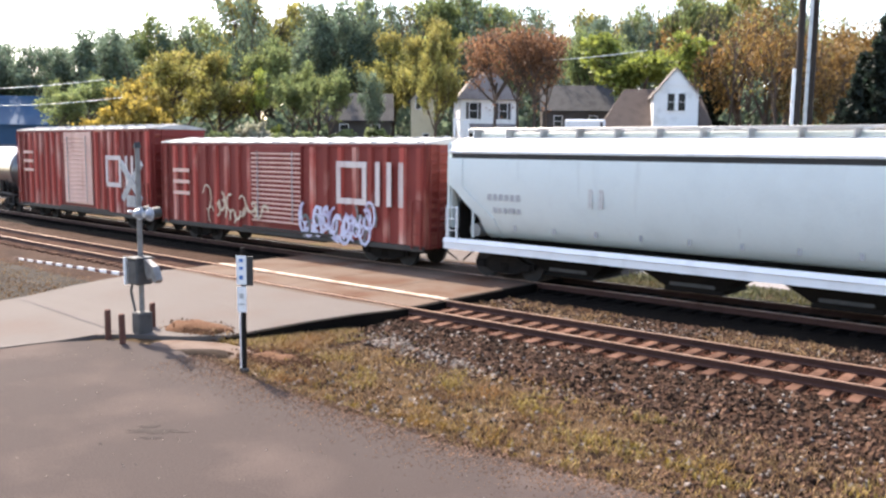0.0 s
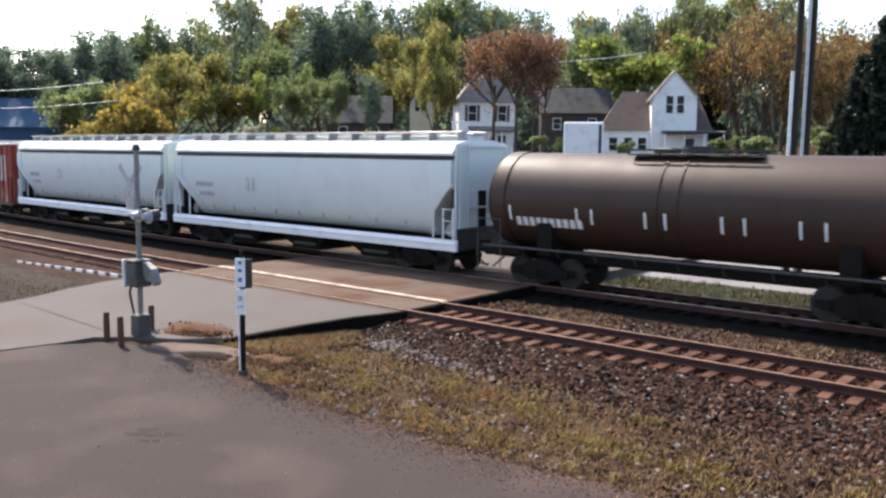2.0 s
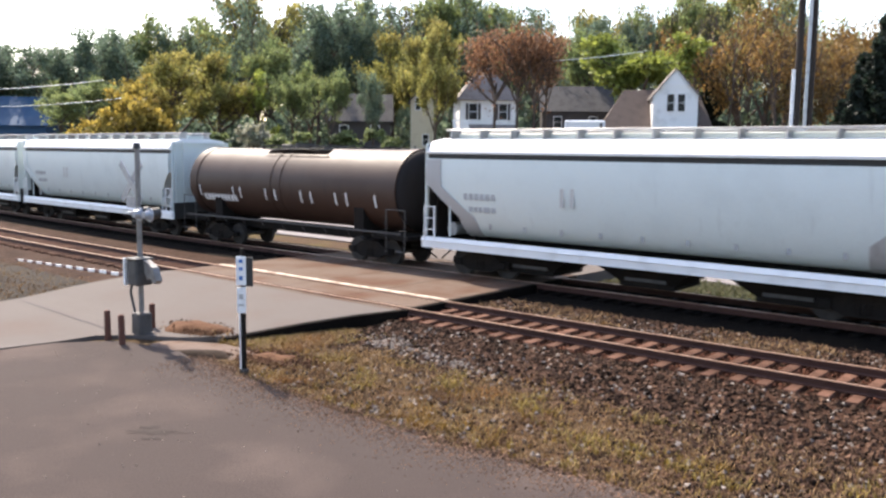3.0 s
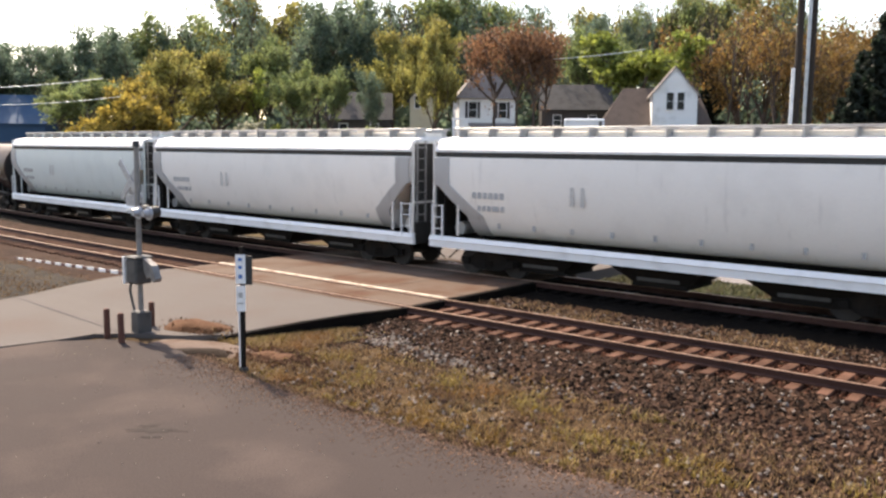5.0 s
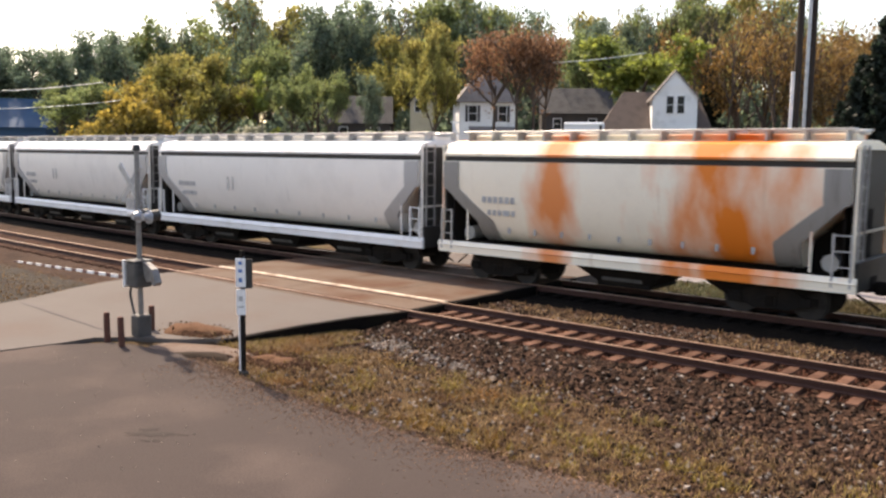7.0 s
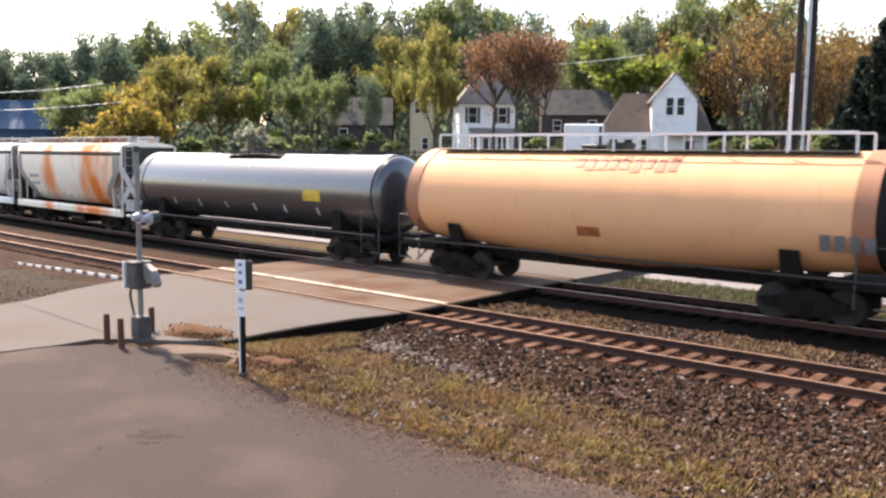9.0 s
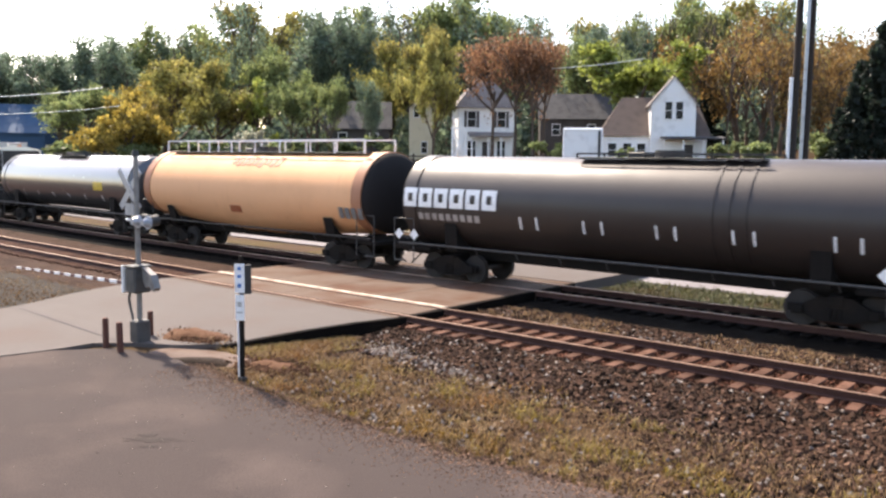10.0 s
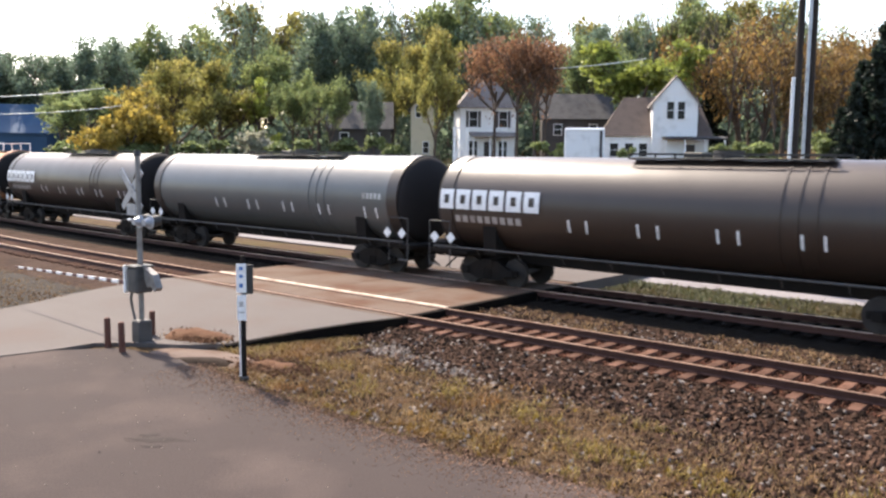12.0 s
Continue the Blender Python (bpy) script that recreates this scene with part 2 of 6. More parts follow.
M = {
    "asphalt": mat("asphalt", (0.048, 0.037, 0.034), 0.9, second=(0.080, 0.061, 0.054), mix=0.5, scale=0.45, fine=38, grain=0.36, bump=0.5, depth=0.01, spec=0.08),
    "concrete": mat("road_concrete", (0.104, 0.090, 0.083), 0.85, second=(0.106, 0.085, 0.076), mix=0.45, scale=0.4, fine=40, grain=0.12, bump=0.3, depth=0.008, spec=0.08),
    "crossing": mat("crossing_panel", (0.112, 0.080, 0.062), 0.85, second=(0.085, 0.042, 0.026), mix=0.55, scale=0.5, fine=35, grain=0.15, bump=0.3, stretch=(1, 1, 1), spec=0.08),
    "dirt": mat("dirt", (0.105, 0.053, 0.030), 0.95, second=(0.045, 0.024, 0.015), mix=0.55, scale=0.9, fine=25, grain=0.3, bump=0.8, depth=0.03, spec=0.08),
    "ridge_dark": mat("dark_ridge_ground", (0.028, 0.019, 0.014), 0.95, second=(0.04, 0.026, 0.018), mix=0.5, scale=1.5, fine=25, grain=0.3, bump=0.8, depth=0.03, spec=0.08),
    "dust": mat("pale_dust", (0.135, 0.100, 0.082), 0.95, second=(0.105, 0.068, 0.050), mix=0.5, scale=1.4, fine=30, grain=0.2, bump=0.5, depth=0.02, spec=0.08),
    # end panels greyer than the body, to paint in their recess shade
    "flange": streaked("shaded_end_panel_paint", (0.40, 0.395, 0.39), (0.25, 0.23, 0.21), 0.5),
    "flange_dark": streaked("dark_end_panel_paint", (0.26, 0.25, 0.235), (0.14, 0.125, 0.11), 0.5),
    "mast": mat("weathered_mast_steel", (0.20, 0.19, 0.18), 0.55, 0.2, second=(0.13, 0.12, 0.11), scale=5, fine=40, grain=0.12),
    "earth": mat("earth_and_turf", (0.060, 0.034, 0.018), 0.95, second=(0.070, 0.050, 0.019), mix=0.6, scale=0.5, fine=20, grain=0.3, bump=0.8, depth=0.03, spec=0.08),
    "ballast": mat("ballast_bed", (0.042, 0.021, 0.013), 0.95, second=(0.024, 0.012, 0.008), mix=0.5, scale=1.5, fine=22, grain=0.35, bump=1.0, depth=0.04, spec=0.08),
    "stone": mat("ballast_stone", (0.066, 0.038, 0.025), 0.9, second=(0.016, 0.009, 0.006), mix=0.5, scale=3, fine=50, grain=0.25, bump=0.4, island=0.92, spec=0.08),
    "palestone": mat("pale_stone", (0.20, 0.165, 0.14), 0.9, scale=3, fine=50, grain=0.15, island=0.3),
    "sand": mat("sandy_grit", (0.16, 0.098, 0.066), 0.95, second=(0.10, 0.062, 0.045), scale=3, fine=50, grain=0.2, island=0.6, spec=0.08),
    # pale colour for the rail's glint across the crossing
    "glint_strip": mat("pale_rail_glint", (0.50, 0.44, 0.35), 0.8, second=(0.22, 0.15, 0.10), mix=0.55, scale=2.5, fine=30, grain=0.15, bump=0.3),
    "straw": mat("dry_straw", (0.22, 0.135, 0.062), 0.85, second=(0.12, 0.06, 0.028), mix=0.5, scale=0.6, fine=8, grain=0.15, bump=0, island=0.5, translucent=0.2),
    # tank heads near-black: the shade on the car ends is in the colour
    "head_shade": streaked("shaded_tank_head_paint", (0.020, 0.018, 0.018), (0.012, 0.011, 0.011), 0.4, 0.8, spec=0.12),
    "back_road": mat("pale_back_road", (0.195, 0.18, 0.18), 0.9, second=(0.15, 0.135, 0.135), mix=0.5, scale=0.3, fine=20, grain=0.15, spec=0.08),
    "grass": mat("autumn_grass", (0.200, 0.140, 0.032), 0.8, second=(0.205, 0.098, 0.032), mix=0.55, scale=0.5, fine=8, grain=0.15, bump=0, island=0.5, translucent=0.3),
    "rust": mat("rusty_rail", (0.045, 0.014, 0.008), 0.85, 0.0, second=(0.03, 0.010, 0.006), scale=2, fine=40, grain=0.2),
    "rail_top": mat("worn_rail_head", (0.34, 0.21, 0.14), 0.40, 0.45, second=(0.20, 0.10, 0.06), scale=1.5, fine=30, grain=0.1),
    "tie": mat("weathered_tie", (0.105, 0.055, 0.038), 0.9, second=(0.045, 0.022, 0.015), mix=0.5, scale=2, fine=25, grain=0.25, bump=0.6, per_object=0.3, spec=0.08),
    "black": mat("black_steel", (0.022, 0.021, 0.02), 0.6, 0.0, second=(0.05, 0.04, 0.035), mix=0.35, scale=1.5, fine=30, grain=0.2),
    # grime, taken darker still to paint in the shade below the cars
    "dark": mat("undercarriage_grime_and_shade", (0.012, 0.010, 0.009), 0.95, spec=0.15, second=(0.02, 0.015, 0.012), mix=0.4, scale=1.5, fine=20, grain=0.25),
    "wheel": mat("wheel_steel", (0.025, 0.02, 0.018), 0.8, 0.0, scale=4, fine=40),
    "hopper_grey": streaked("grey_hopper_paint", (0.64, 0.70, 0.685), (0.44, 0.47, 0.46), 0.35),
    "hopper_pale": streaked("pale_hopper_paint", (0.82, 0.79, 0.745), (0.45, 0.43, 0.41), 0.35),
    "hopper_rust": streaked("rust_stained_paint", (0.86, 0.79, 0.66), (0.48, 0.35, 0.25), 0.35, rust=(0.76, 0.20, 0.024), rust_amount=0.3, spots=((2.1, 0.85, 0.9), (-3.2, 2.3, 1.0))),
    "white": mat("white_paint", (0.74, 0.75, 0.76), 0.5, second=(0.56, 0.56, 0.56), mix=0.4, scale=1.2, fine=30, grain=0.05, bump=0.05),
    "roofing": mat("galvanised_roof", (0.42, 0.42, 0.42), 0.45, 0.4, second=(0.28, 0.26, 0.25), mix=0.5, scale=1.0, fine=20, grain=0.12),
    # panels darker, bleached ribs paler: shade and sun are painted in too
    "box_red": streaked("faded_red_paint", (0.19, 0.026, 0.020), (0.08, 0.017, 0.014), 0.55, 0.6, rust=(0.42, 0.16, 0.11), rust_amount=0.35),
    "box_rib": streaked("bleached_sunlit_rib_paint", (0.33, 0.055, 0.040), (0.14, 0.026, 0.019), 0.55, 0.65, rust=(0.62, 0.35, 0.28), rust_amount=0.58, per_object=0.45),
    "rusty_stone": mat("rust_dusted_stone", (0.105, 0.044, 0.026), 0.9, second=(0.050, 0.021, 0.013), mix=0.5, scale=3, fine=50, grain=0.2, bump=0.4, island=0.7, spec=0.08),
    "faded_logo": streaked("faded_logo_paint", (0.62, 0.55, 0.52), (0.36, 0.14, 0.11), 0.65, 0.6),
    "verge": mat("dark_gravel", (0.034, 0.028, 0.023), 0.95, second=(0.022, 0.018, 0.014), mix=0.5, scale=0.8, fine=18, grain=0.4, bump=0.9, depth=0.04, spec=0.08),
    "brush": mat("bank_brush", (0.07, 0.075, 0.03), 0.8, second=(0.09, 0.065, 0.03), mix=0.55, scale=0.3, fine=4, grain=0.15, bump=0, island=0.6, translucent=0.3),
    # near-black that paints in shade: under the train and at the raised edge
    "shade_black": mat("painted_shade_black", (0.006, 0.005, 0.0045), 0.98, second=(0.010, 0.008, 0.006), mix=0.5, scale=1.2, fine=20, grain=0.3, bump=0.9, depth=0.04, spec=0.05),
    "stripe_dark": mat("dark_stripe_paint", (0.09, 0.03, 0.028), 0.6, scale=6, fine=50, grain=0.05),
    "box_pink": streaked("bleached_red_paint", (0.72, 0.47, 0.38), (0.46, 0.17, 0.12), 0.5, 0.65, rust=(0.5, 0.27, 0.21), rust_amount=0.4),
    "tank_brown": streaked("brown_tank_paint", (0.043, 0.022, 0.015), (0.024, 0.013, 0.010), 0.45, 0.56),
    "tank_black": streaked("black_tank_paint", (0.045, 0.046, 0.05), (0.08, 0.08, 0.082), 0.35, 0.24, spec=0.9, coat=1.0),
    "tank_soot": streaked("sooty_tank_paint", (0.029, 0.021, 0.018), (0.018, 0.014, 0.013), 0.45, 0.55, coat=0.4),
    "tank_umber": streaked("umber_tank_paint", (0.035, 0.022, 0.016), (0.019, 0.013, 0.011), 0.4, 0.55, coat=0.5),
    "tank_grey": streaked("grey_tank_paint", (0.085, 0.090, 0.090), (0.060, 0.062, 0.060), 0.4, 0.55, coat=0.6),
    "tank_yellow": streaked("orange_tank_paint", (0.73, 0.39, 0.20), (0.56, 0.27, 0.14), 0.4, 0.72),
    "ring_brown": streaked("brown_end_ring_paint", (0.34, 0.155, 0.085), (0.24, 0.10, 0.055), 0.4, 0.6),
    "spill": mat("red_brown_spill", (0.30, 0.08, 0.03), 0.6, second=(0.4, 0.14, 0.06), scale=3, fine=20),
    "galv": mat("galvanised_steel", (0.42, 0.44, 0.46), 0.45, 0.6, second=(0.3, 0.31, 0.32), scale=6, fine=60, grain=0.08),
    "lamp_back": mat("dull_aluminium", (0.34, 0.36, 0.39), 0.4, 0.3, scale=8, fine=60, grain=0.08),
    "case_grey": mat("grey_case_paint", (0.06, 0.057, 0.055), 0.7, second=(0.035, 0.033, 0.032), scale=4, fine=40),
    "signal_red": mat("signal_red", (0.4, 0.03, 0.02), 0.4, scale=6, fine=50, grain=0.05),
    "sign_blue": mat("sign_blue", (0.05, 0.16, 0.42), 0.45, scale=6, fine=50, grain=0.05),
    "sign_white": mat("sign_white", (0.8, 0.8, 0.8), 0.4, second=(0.68, 0.68, 0.67), scale=5, fine=50, grain=0.04),
    "post_rust": mat("rusty_post", (0.10, 0.035, 0.022), 0.8, second=(0.06, 0.025, 0.02), scale=8, fine=50, grain=0.2),
    "wood_pole": mat("utility_pole_wood", (0.022, 0.016, 0.013), 0.95, second=(0.034, 0.025, 0.02), mix=0.4, scale=2, fine=30, grain=0.2, stretch=(3, 3, 0.3), bump=0.5),
    "siding": mat("white_siding", (0.87, 0.87, 0.86), 0.6, second=(0.66, 0.66, 0.64), mix=0.35, scale=0.8, fine=18, grain=0.05, bump=0.1),
    "siding_cream": mat("cream_siding", (0.62, 0.56, 0.40), 0.65, second=(0.5, 0.44, 0.3), mix=0.35, scale=0.8, fine=18, grain=0.06),
    "siding_dark": mat("dark_siding", (0.060, 0.053, 0.050), 0.75, second=(0.045, 0.038, 0.037), scale=0.8, fine=18),
    "shingle": mat("brown_shingle", (0.10, 0.072, 0.06), 0.9, second=(0.08, 0.058, 0.05), mix=0.5, scale=1.2, fine=14, grain=0.2, bump=0.5, island=0.2),
    "shingle_pale": mat("pale_shingle", (0.22, 0.195, 0.18), 0.9, second=(0.17, 0.145, 0.135), mix=0.5, scale=1.2, fine=14, grain=0.2, bump=0.5, island=0.2),
    "shingle_dark": mat("dark_shingle", (0.052, 0.051, 0.053), 0.9, scale=1.2, fine=14, grain=0.2, bump=0.5, island=0.2),
    "blue_roof": mat("blue_metal_roof", (0.040, 0.085, 0.150), 0.8, 0.0, spec=0.2, second=(0.05, 0.10, 0.17), scale=0.4, fine=8, grain=0.08),
    "glass": mat("window_glass", (0.012, 0.014, 0.017), 0.25, 0.0, scale=2, fine=10, grain=0.05, bump=0.0, spec=0.25),
    "bark": mat("bark", (0.085, 0.06, 0.045), 0.95, second=(0.13, 0.10, 0.08), mix=0.45, scale=2, fine=25, grain=0.3, bump=0.8, depth=0.03),
    "wire": mat("wire", (0.45, 0.5, 0.5), 0.5, 0.5, scale=2, fine=20, bump=0),
    "tyre": mat("tyre", (0.02, 0.02, 0.02), 0.9, scale=6, fine=40),
    "car_dark": mat("dark_car_paint", (0.03, 0.035, 0.045), 0.25, 0.2, scale=3, fine=30, grain=0.05, bump=0),
    "graffiti": mat("pale_graffiti", (0.55, 0.55, 0.68), 0.55, second=(0.35, 0.3, 0.45), mix=0.5, scale=3, fine=14, grain=0.1),
    "graffiti_warm": mat("cream_graffiti", (0.6, 0.5, 0.36), 0.55, second=(0.45, 0.3, 0.2), mix=0.5, scale=3, fine=14, grain=0.1),
    "faint_wash": mat("washed_out_stencil", (0.50, 0.49, 0.47), 0.6, second=(0.42, 0.41, 0.40), scale=8, fine=40),
    "faint_ink": mat("faded_stencil_ink", (0.36, 0.37, 0.38), 0.6, second=(0.28, 0.29, 0.3), scale=8, fine=40),
    "stain": mat("oil_stain", (0.036, 0.029, 0.026), 0.9, second=(0.056, 0.045, 0.041), scale=3, fine=40, grain=0.3, spec=0.08),
    "ink": mat("stencil_ink", (0.12, 0.12, 0.12), 0.6, second=(0.2, 0.2, 0.2), scale=8, fine=40),
    "yellow": mat("yellow_mark", (0.6, 0.42, 0.05), 0.5, scale=6, fine=40),
}


def foliage(name, a, b):
    return mat(name, a, 0.6, second=b, mix=0.55, scale=0.35, fine=3, grain=0.12, bump=0, island=0.5, translucent=0.5, per_object=0.15)


LEAF = {
    "green": foliage("green_leaves", (0.175, 0.220, 0.088), (0.245, 0.275, 0.100)),
    "deep": foliage("deep_green_leaves", (0.115, 0.165, 0.115), (0.165, 0.208, 0.125)),
    "lime": foliage("lime_leaves", (0.25, 0.29, 0.06), (0.19, 0.24, 0.06)),
    "olive": foliage("olive_leaves", (0.255, 0.245, 0.072), (0.295, 0.245, 0.074)),
    "gold": foliage("golden_leaves", (0.31, 0.235, 0.052), (0.24, 0.205, 0.055)),
    "rust": foliage("russet_leaves", (0.225, 0.118, 0.064), (0.17, 0.10, 0.058)),
    "orange": foliage("orange_leaves", (0.235, 0.138, 0.045), (0.17, 0.125, 0.048)),
    "pine": foliage("dark_needles", (0.014, 0.025, 0.018), (0.02, 0.03, 0.02)),
    "bloom": foliage("pale_shrub", (0.340, 0.340, 0.250), (0.380, 0.380, 0.340)),
}

# ---- building blocks ----


def link(name, bm, material, parent=None, label="", smooth_faces=False):
    me = bpy.data.meshes.new(name)
    bm.to_mesh(me)
    bm.free()
    me.materials.append(material)
    if smooth_faces:
        me.polygons.foreach_set("use_smooth", [True] * len(me.polygons))
    ob = new(name, me)
    if parent:
        ob.parent = parent
    if label:
        ob["label"] = label
    return ob


def part(name, bm, material, parent, label="", smooth_faces=False):
    return link(name, bm, material, parent, label, smooth_faces)


def thing(name, label, category, group="", kind=""):
    return tagged(new(name), label, category, group, kind)


def place(ob, m):
    ob.matrix_basis = m
    return ob


def add_box(bm, size, at=(0, 0, 0), turn=None, bevel=0.0):
    m = Matrix.Translation(at)
    if turn:
        m = m @ turn
    made = bmesh.ops.create_cube(bm, size=1.0, matrix=m @ Matrix.Diagonal((*size, 1)))
    if bevel:
        edges = {e for v in made["verts"] for e in v.link_edges}
        bmesh.ops.bevel(bm, geom=list(edges), offset=bevel, segments=1, affect="EDGES")
    return bm


def box(size, at=(0, 0, 0), turn=None, bevel=0.0):
    return add_box(bmesh.new(), size, at, turn, bevel)


def add_rod(bm, a, b, r1, r2=None, sides=8):
    a, b = Vector(a), Vector(b)
    d = b - a
    m = Matrix.Translation((a + b) / 2) @ d.to_track_quat("Z", "Y").to_matrix().to_4x4()
    bmesh.ops.create_cone(bm, cap_ends=True, segments=sides, radius1=r1, radius2=r1 if r2 is None else r2, depth=d.length, matrix=m)
    return bm


def rod(a, b, r1, r2=None, sides=8):
    return add_rod(bmesh.new(), a, b, r1, r2, sides)


def loft(bm, rings, closed=True, caps=True):
    """Skins rings of equal counts one after another."""
    vs = [[bm.verts.new(p) for p in ring] for ring in rings]
    k = len(vs[0])
    for a, b in zip(vs, vs[1:]):
        for i in range(k if closed else k - 1):
            j = (i + 1) % k
            bm.faces.new((a[i], a[j], b[j], b[i]))
    if caps and closed:
        bm.faces.new(vs[0])
        bm.faces.new(vs[-1])
    bmesh.ops.recalc_face_normals(bm, faces=bm.faces[:])
    return bm


def prism(outline, depth, axis="y", at=0.0):
    """A flat outline given as (a, b) pairs, thickened."""
    bm = bmesh.new()
    if axis == "y":
        rings = [[(a, at + d, b) for a, b in outline] for d in (0, depth)]
    elif axis == "x":
        rings = [[(at + d, a, b) for a, b in outline] for d in (0, depth)]
    else:
        rings = [[(a, b, at + d) for a, b in outline] for d in (0, depth)]
    return loft(bm, rings)


# ---- ground ----


def ground_height(x, y):
    p = Vector((x, y, 0))
    back = p.dot(AWAY) - FOOT
    along = p.dot(ALONG)
    z = -0.42
    z += 3.3 * smooth(11, 32, back)
    z += 0.6 * smooth(38, 70, back)
    z += 9.0 * smooth(70, 190, back)
    z += 10.0 * smooth(150, 420, back)
    return z


def make_ground():
    bm = bmesh.new()
    # finer near the place, coarser to the horizon
    def steps(marks):
        out = []
        for a, b, n in marks:
            out += list(np.linspace(a, b, n, endpoint=False))
        return out + [marks[-1][1]]
    us = steps([(-3000, -300, 8), (-300, -60, 12), (-60, 110, 60), (110, 400, 20), (400, 3000, 8)])
    vs = steps([(-3000, -200, 6), (-200, -30, 8), (-30, 80, 50), (80, 450, 40), (450, 3000, 6)])
    grid = []
    for v in vs:
        row = []
        for u in us:
            p = ALONG * u + AWAY * (FOOT + v)
            z = ground_height(p.x, p.y) + 0.05 * noise.noise((p.x * 0.3, p.y * 0.3, 0))
            if v < 9:
                z = min(z, -0.40)
            row.append(bm.verts.new((p.x, p.y, z)))
        grid.append(row)
    for a, b in zip(grid, grid[1:]):
        for i in range(len(us) - 1):
            bm.faces.new((a[i], a[i + 1], b[i + 1], b[i]))
    bmesh.ops.recalc_face_normals(bm, faces=bm.faces[:])
    ob = link("ground", bm, M["earth"], smooth_faces=True)
    if ob.data.polygons[0].normal.z < 0:
        ob.data.flip_normals()
    return tagged(ob, "brown earth and thin autumn turf rising to a hillside", "ground", kind="structure")


make_ground()


def strip(name, s_list, w_z, material, wobble=0.0, bottom=None):
    """A slab swept along the track: the cross-section is a list of (w, z)."""
    bm = bmesh.new()
    rings = []
    for s in s_list:
        ring = []
        for w, z in w_z:
            k = wobble * noise.noise((s * 0.8, w * 1.3, 3.0))
            ring.append(plan(s, w + k, z + 0.25 * k))
        low = bottom if bottom is not None else min(z for _, z in w_z) - 0.25
        ring += [plan(s, w_z[-1][0], low), plan(s, w_z[0][0], low)]
        rings.append(ring)
    loft(bm, rings)
    return link(name, bm, material)


LOT = -0.34     # height of the car park


def make_paving():
    # car park: one sheet from the verge back past the camera
    outline = [(19.4, 14.2), (18.6, 13.1), (17.1, 12.75), (15.6, 12.85), (14.0, 13.1), (12.0, 13.3), (8.0, 13.45), (5.4, 13.15), (-4, 13.3), (-40, 13.3), (-40, 70), (23, 70), (20.8, 24), (19.9, 17)]
    dense = []
    for (a, b), (c, d) in zip(outline, outline[1:] + outline[:1]):
        k = max(1, int(math.hypot(c - a, d - b) / 0.5)) if b < 30 and d < 30 else 1
        for i in range(k):
            f = i / k
            s, w = a + (c - a) * f, b + (d - b) * f
            e = 0.12 * noise.noise((s * 1.7, w * 1.7, 8.0))
            dense.append((s + e, w + e))
    bm = bmesh.new()
    loft(bm, [[plan(s, w, z) for s, w in dense] for z in (-0.6, LOT)])
    tagged(link("parking_lot", bm, M["asphalt"]), "worn purplish grey asphalt car park", "pavement", kind="structure")
    # road over the tracks, perpendicular to them, rising to the rails
    prof = [(-40, -0.30), (-14, -0.28), (-4, -0.05), (-1.6, -0.02)]
    def road(name, prof, right, left, material, label):
        bm = bmesh.new()
        rings = []
        for w, z in prof:
            a, b = right(w), left(w)
            ring = [plan(a + (b - a) * i / 8, w, z) for i in range(9)]
            rings.append(ring + [plan(b, w, -0.7), plan(a, w, -0.7)])
        loft(bm, rings)
        return tagged(link(name, bm, material), label, "road", kind="structure")
    right = lambda w: 15.3 + 0.34 * min(max(w - 7.0, 0.0), 4.3) + 2.7 * smooth(11.2, 13.2, w) + max(0, w - 14) * 0.2
    left = lambda w: 25.9 - max(0.0, w - 11) * 0.15
    road("road", [(7.1, -0.015), (8.2, -0.03), (9.5, -0.10), (10.5, -0.18), (11.3, -0.26), (12.0, -0.31), (12.6, -0.332), (13.2, -0.334), (14, -0.334), (16, -0.334), (22, -0.334), (40, -0.334), (70, -0.334)], right, left, M["concrete"],
         "pale worn concrete road leading to the crossing")
    road("road_beyond", [(-40, 0.9), (-25, 0.2), (-12, -0.2), (-6, -0.06), (-1.7, -0.02)], lambda w: 15.3, lambda w: 25.9, M["concrete"], "pale road beyond the far track")


make_paving()


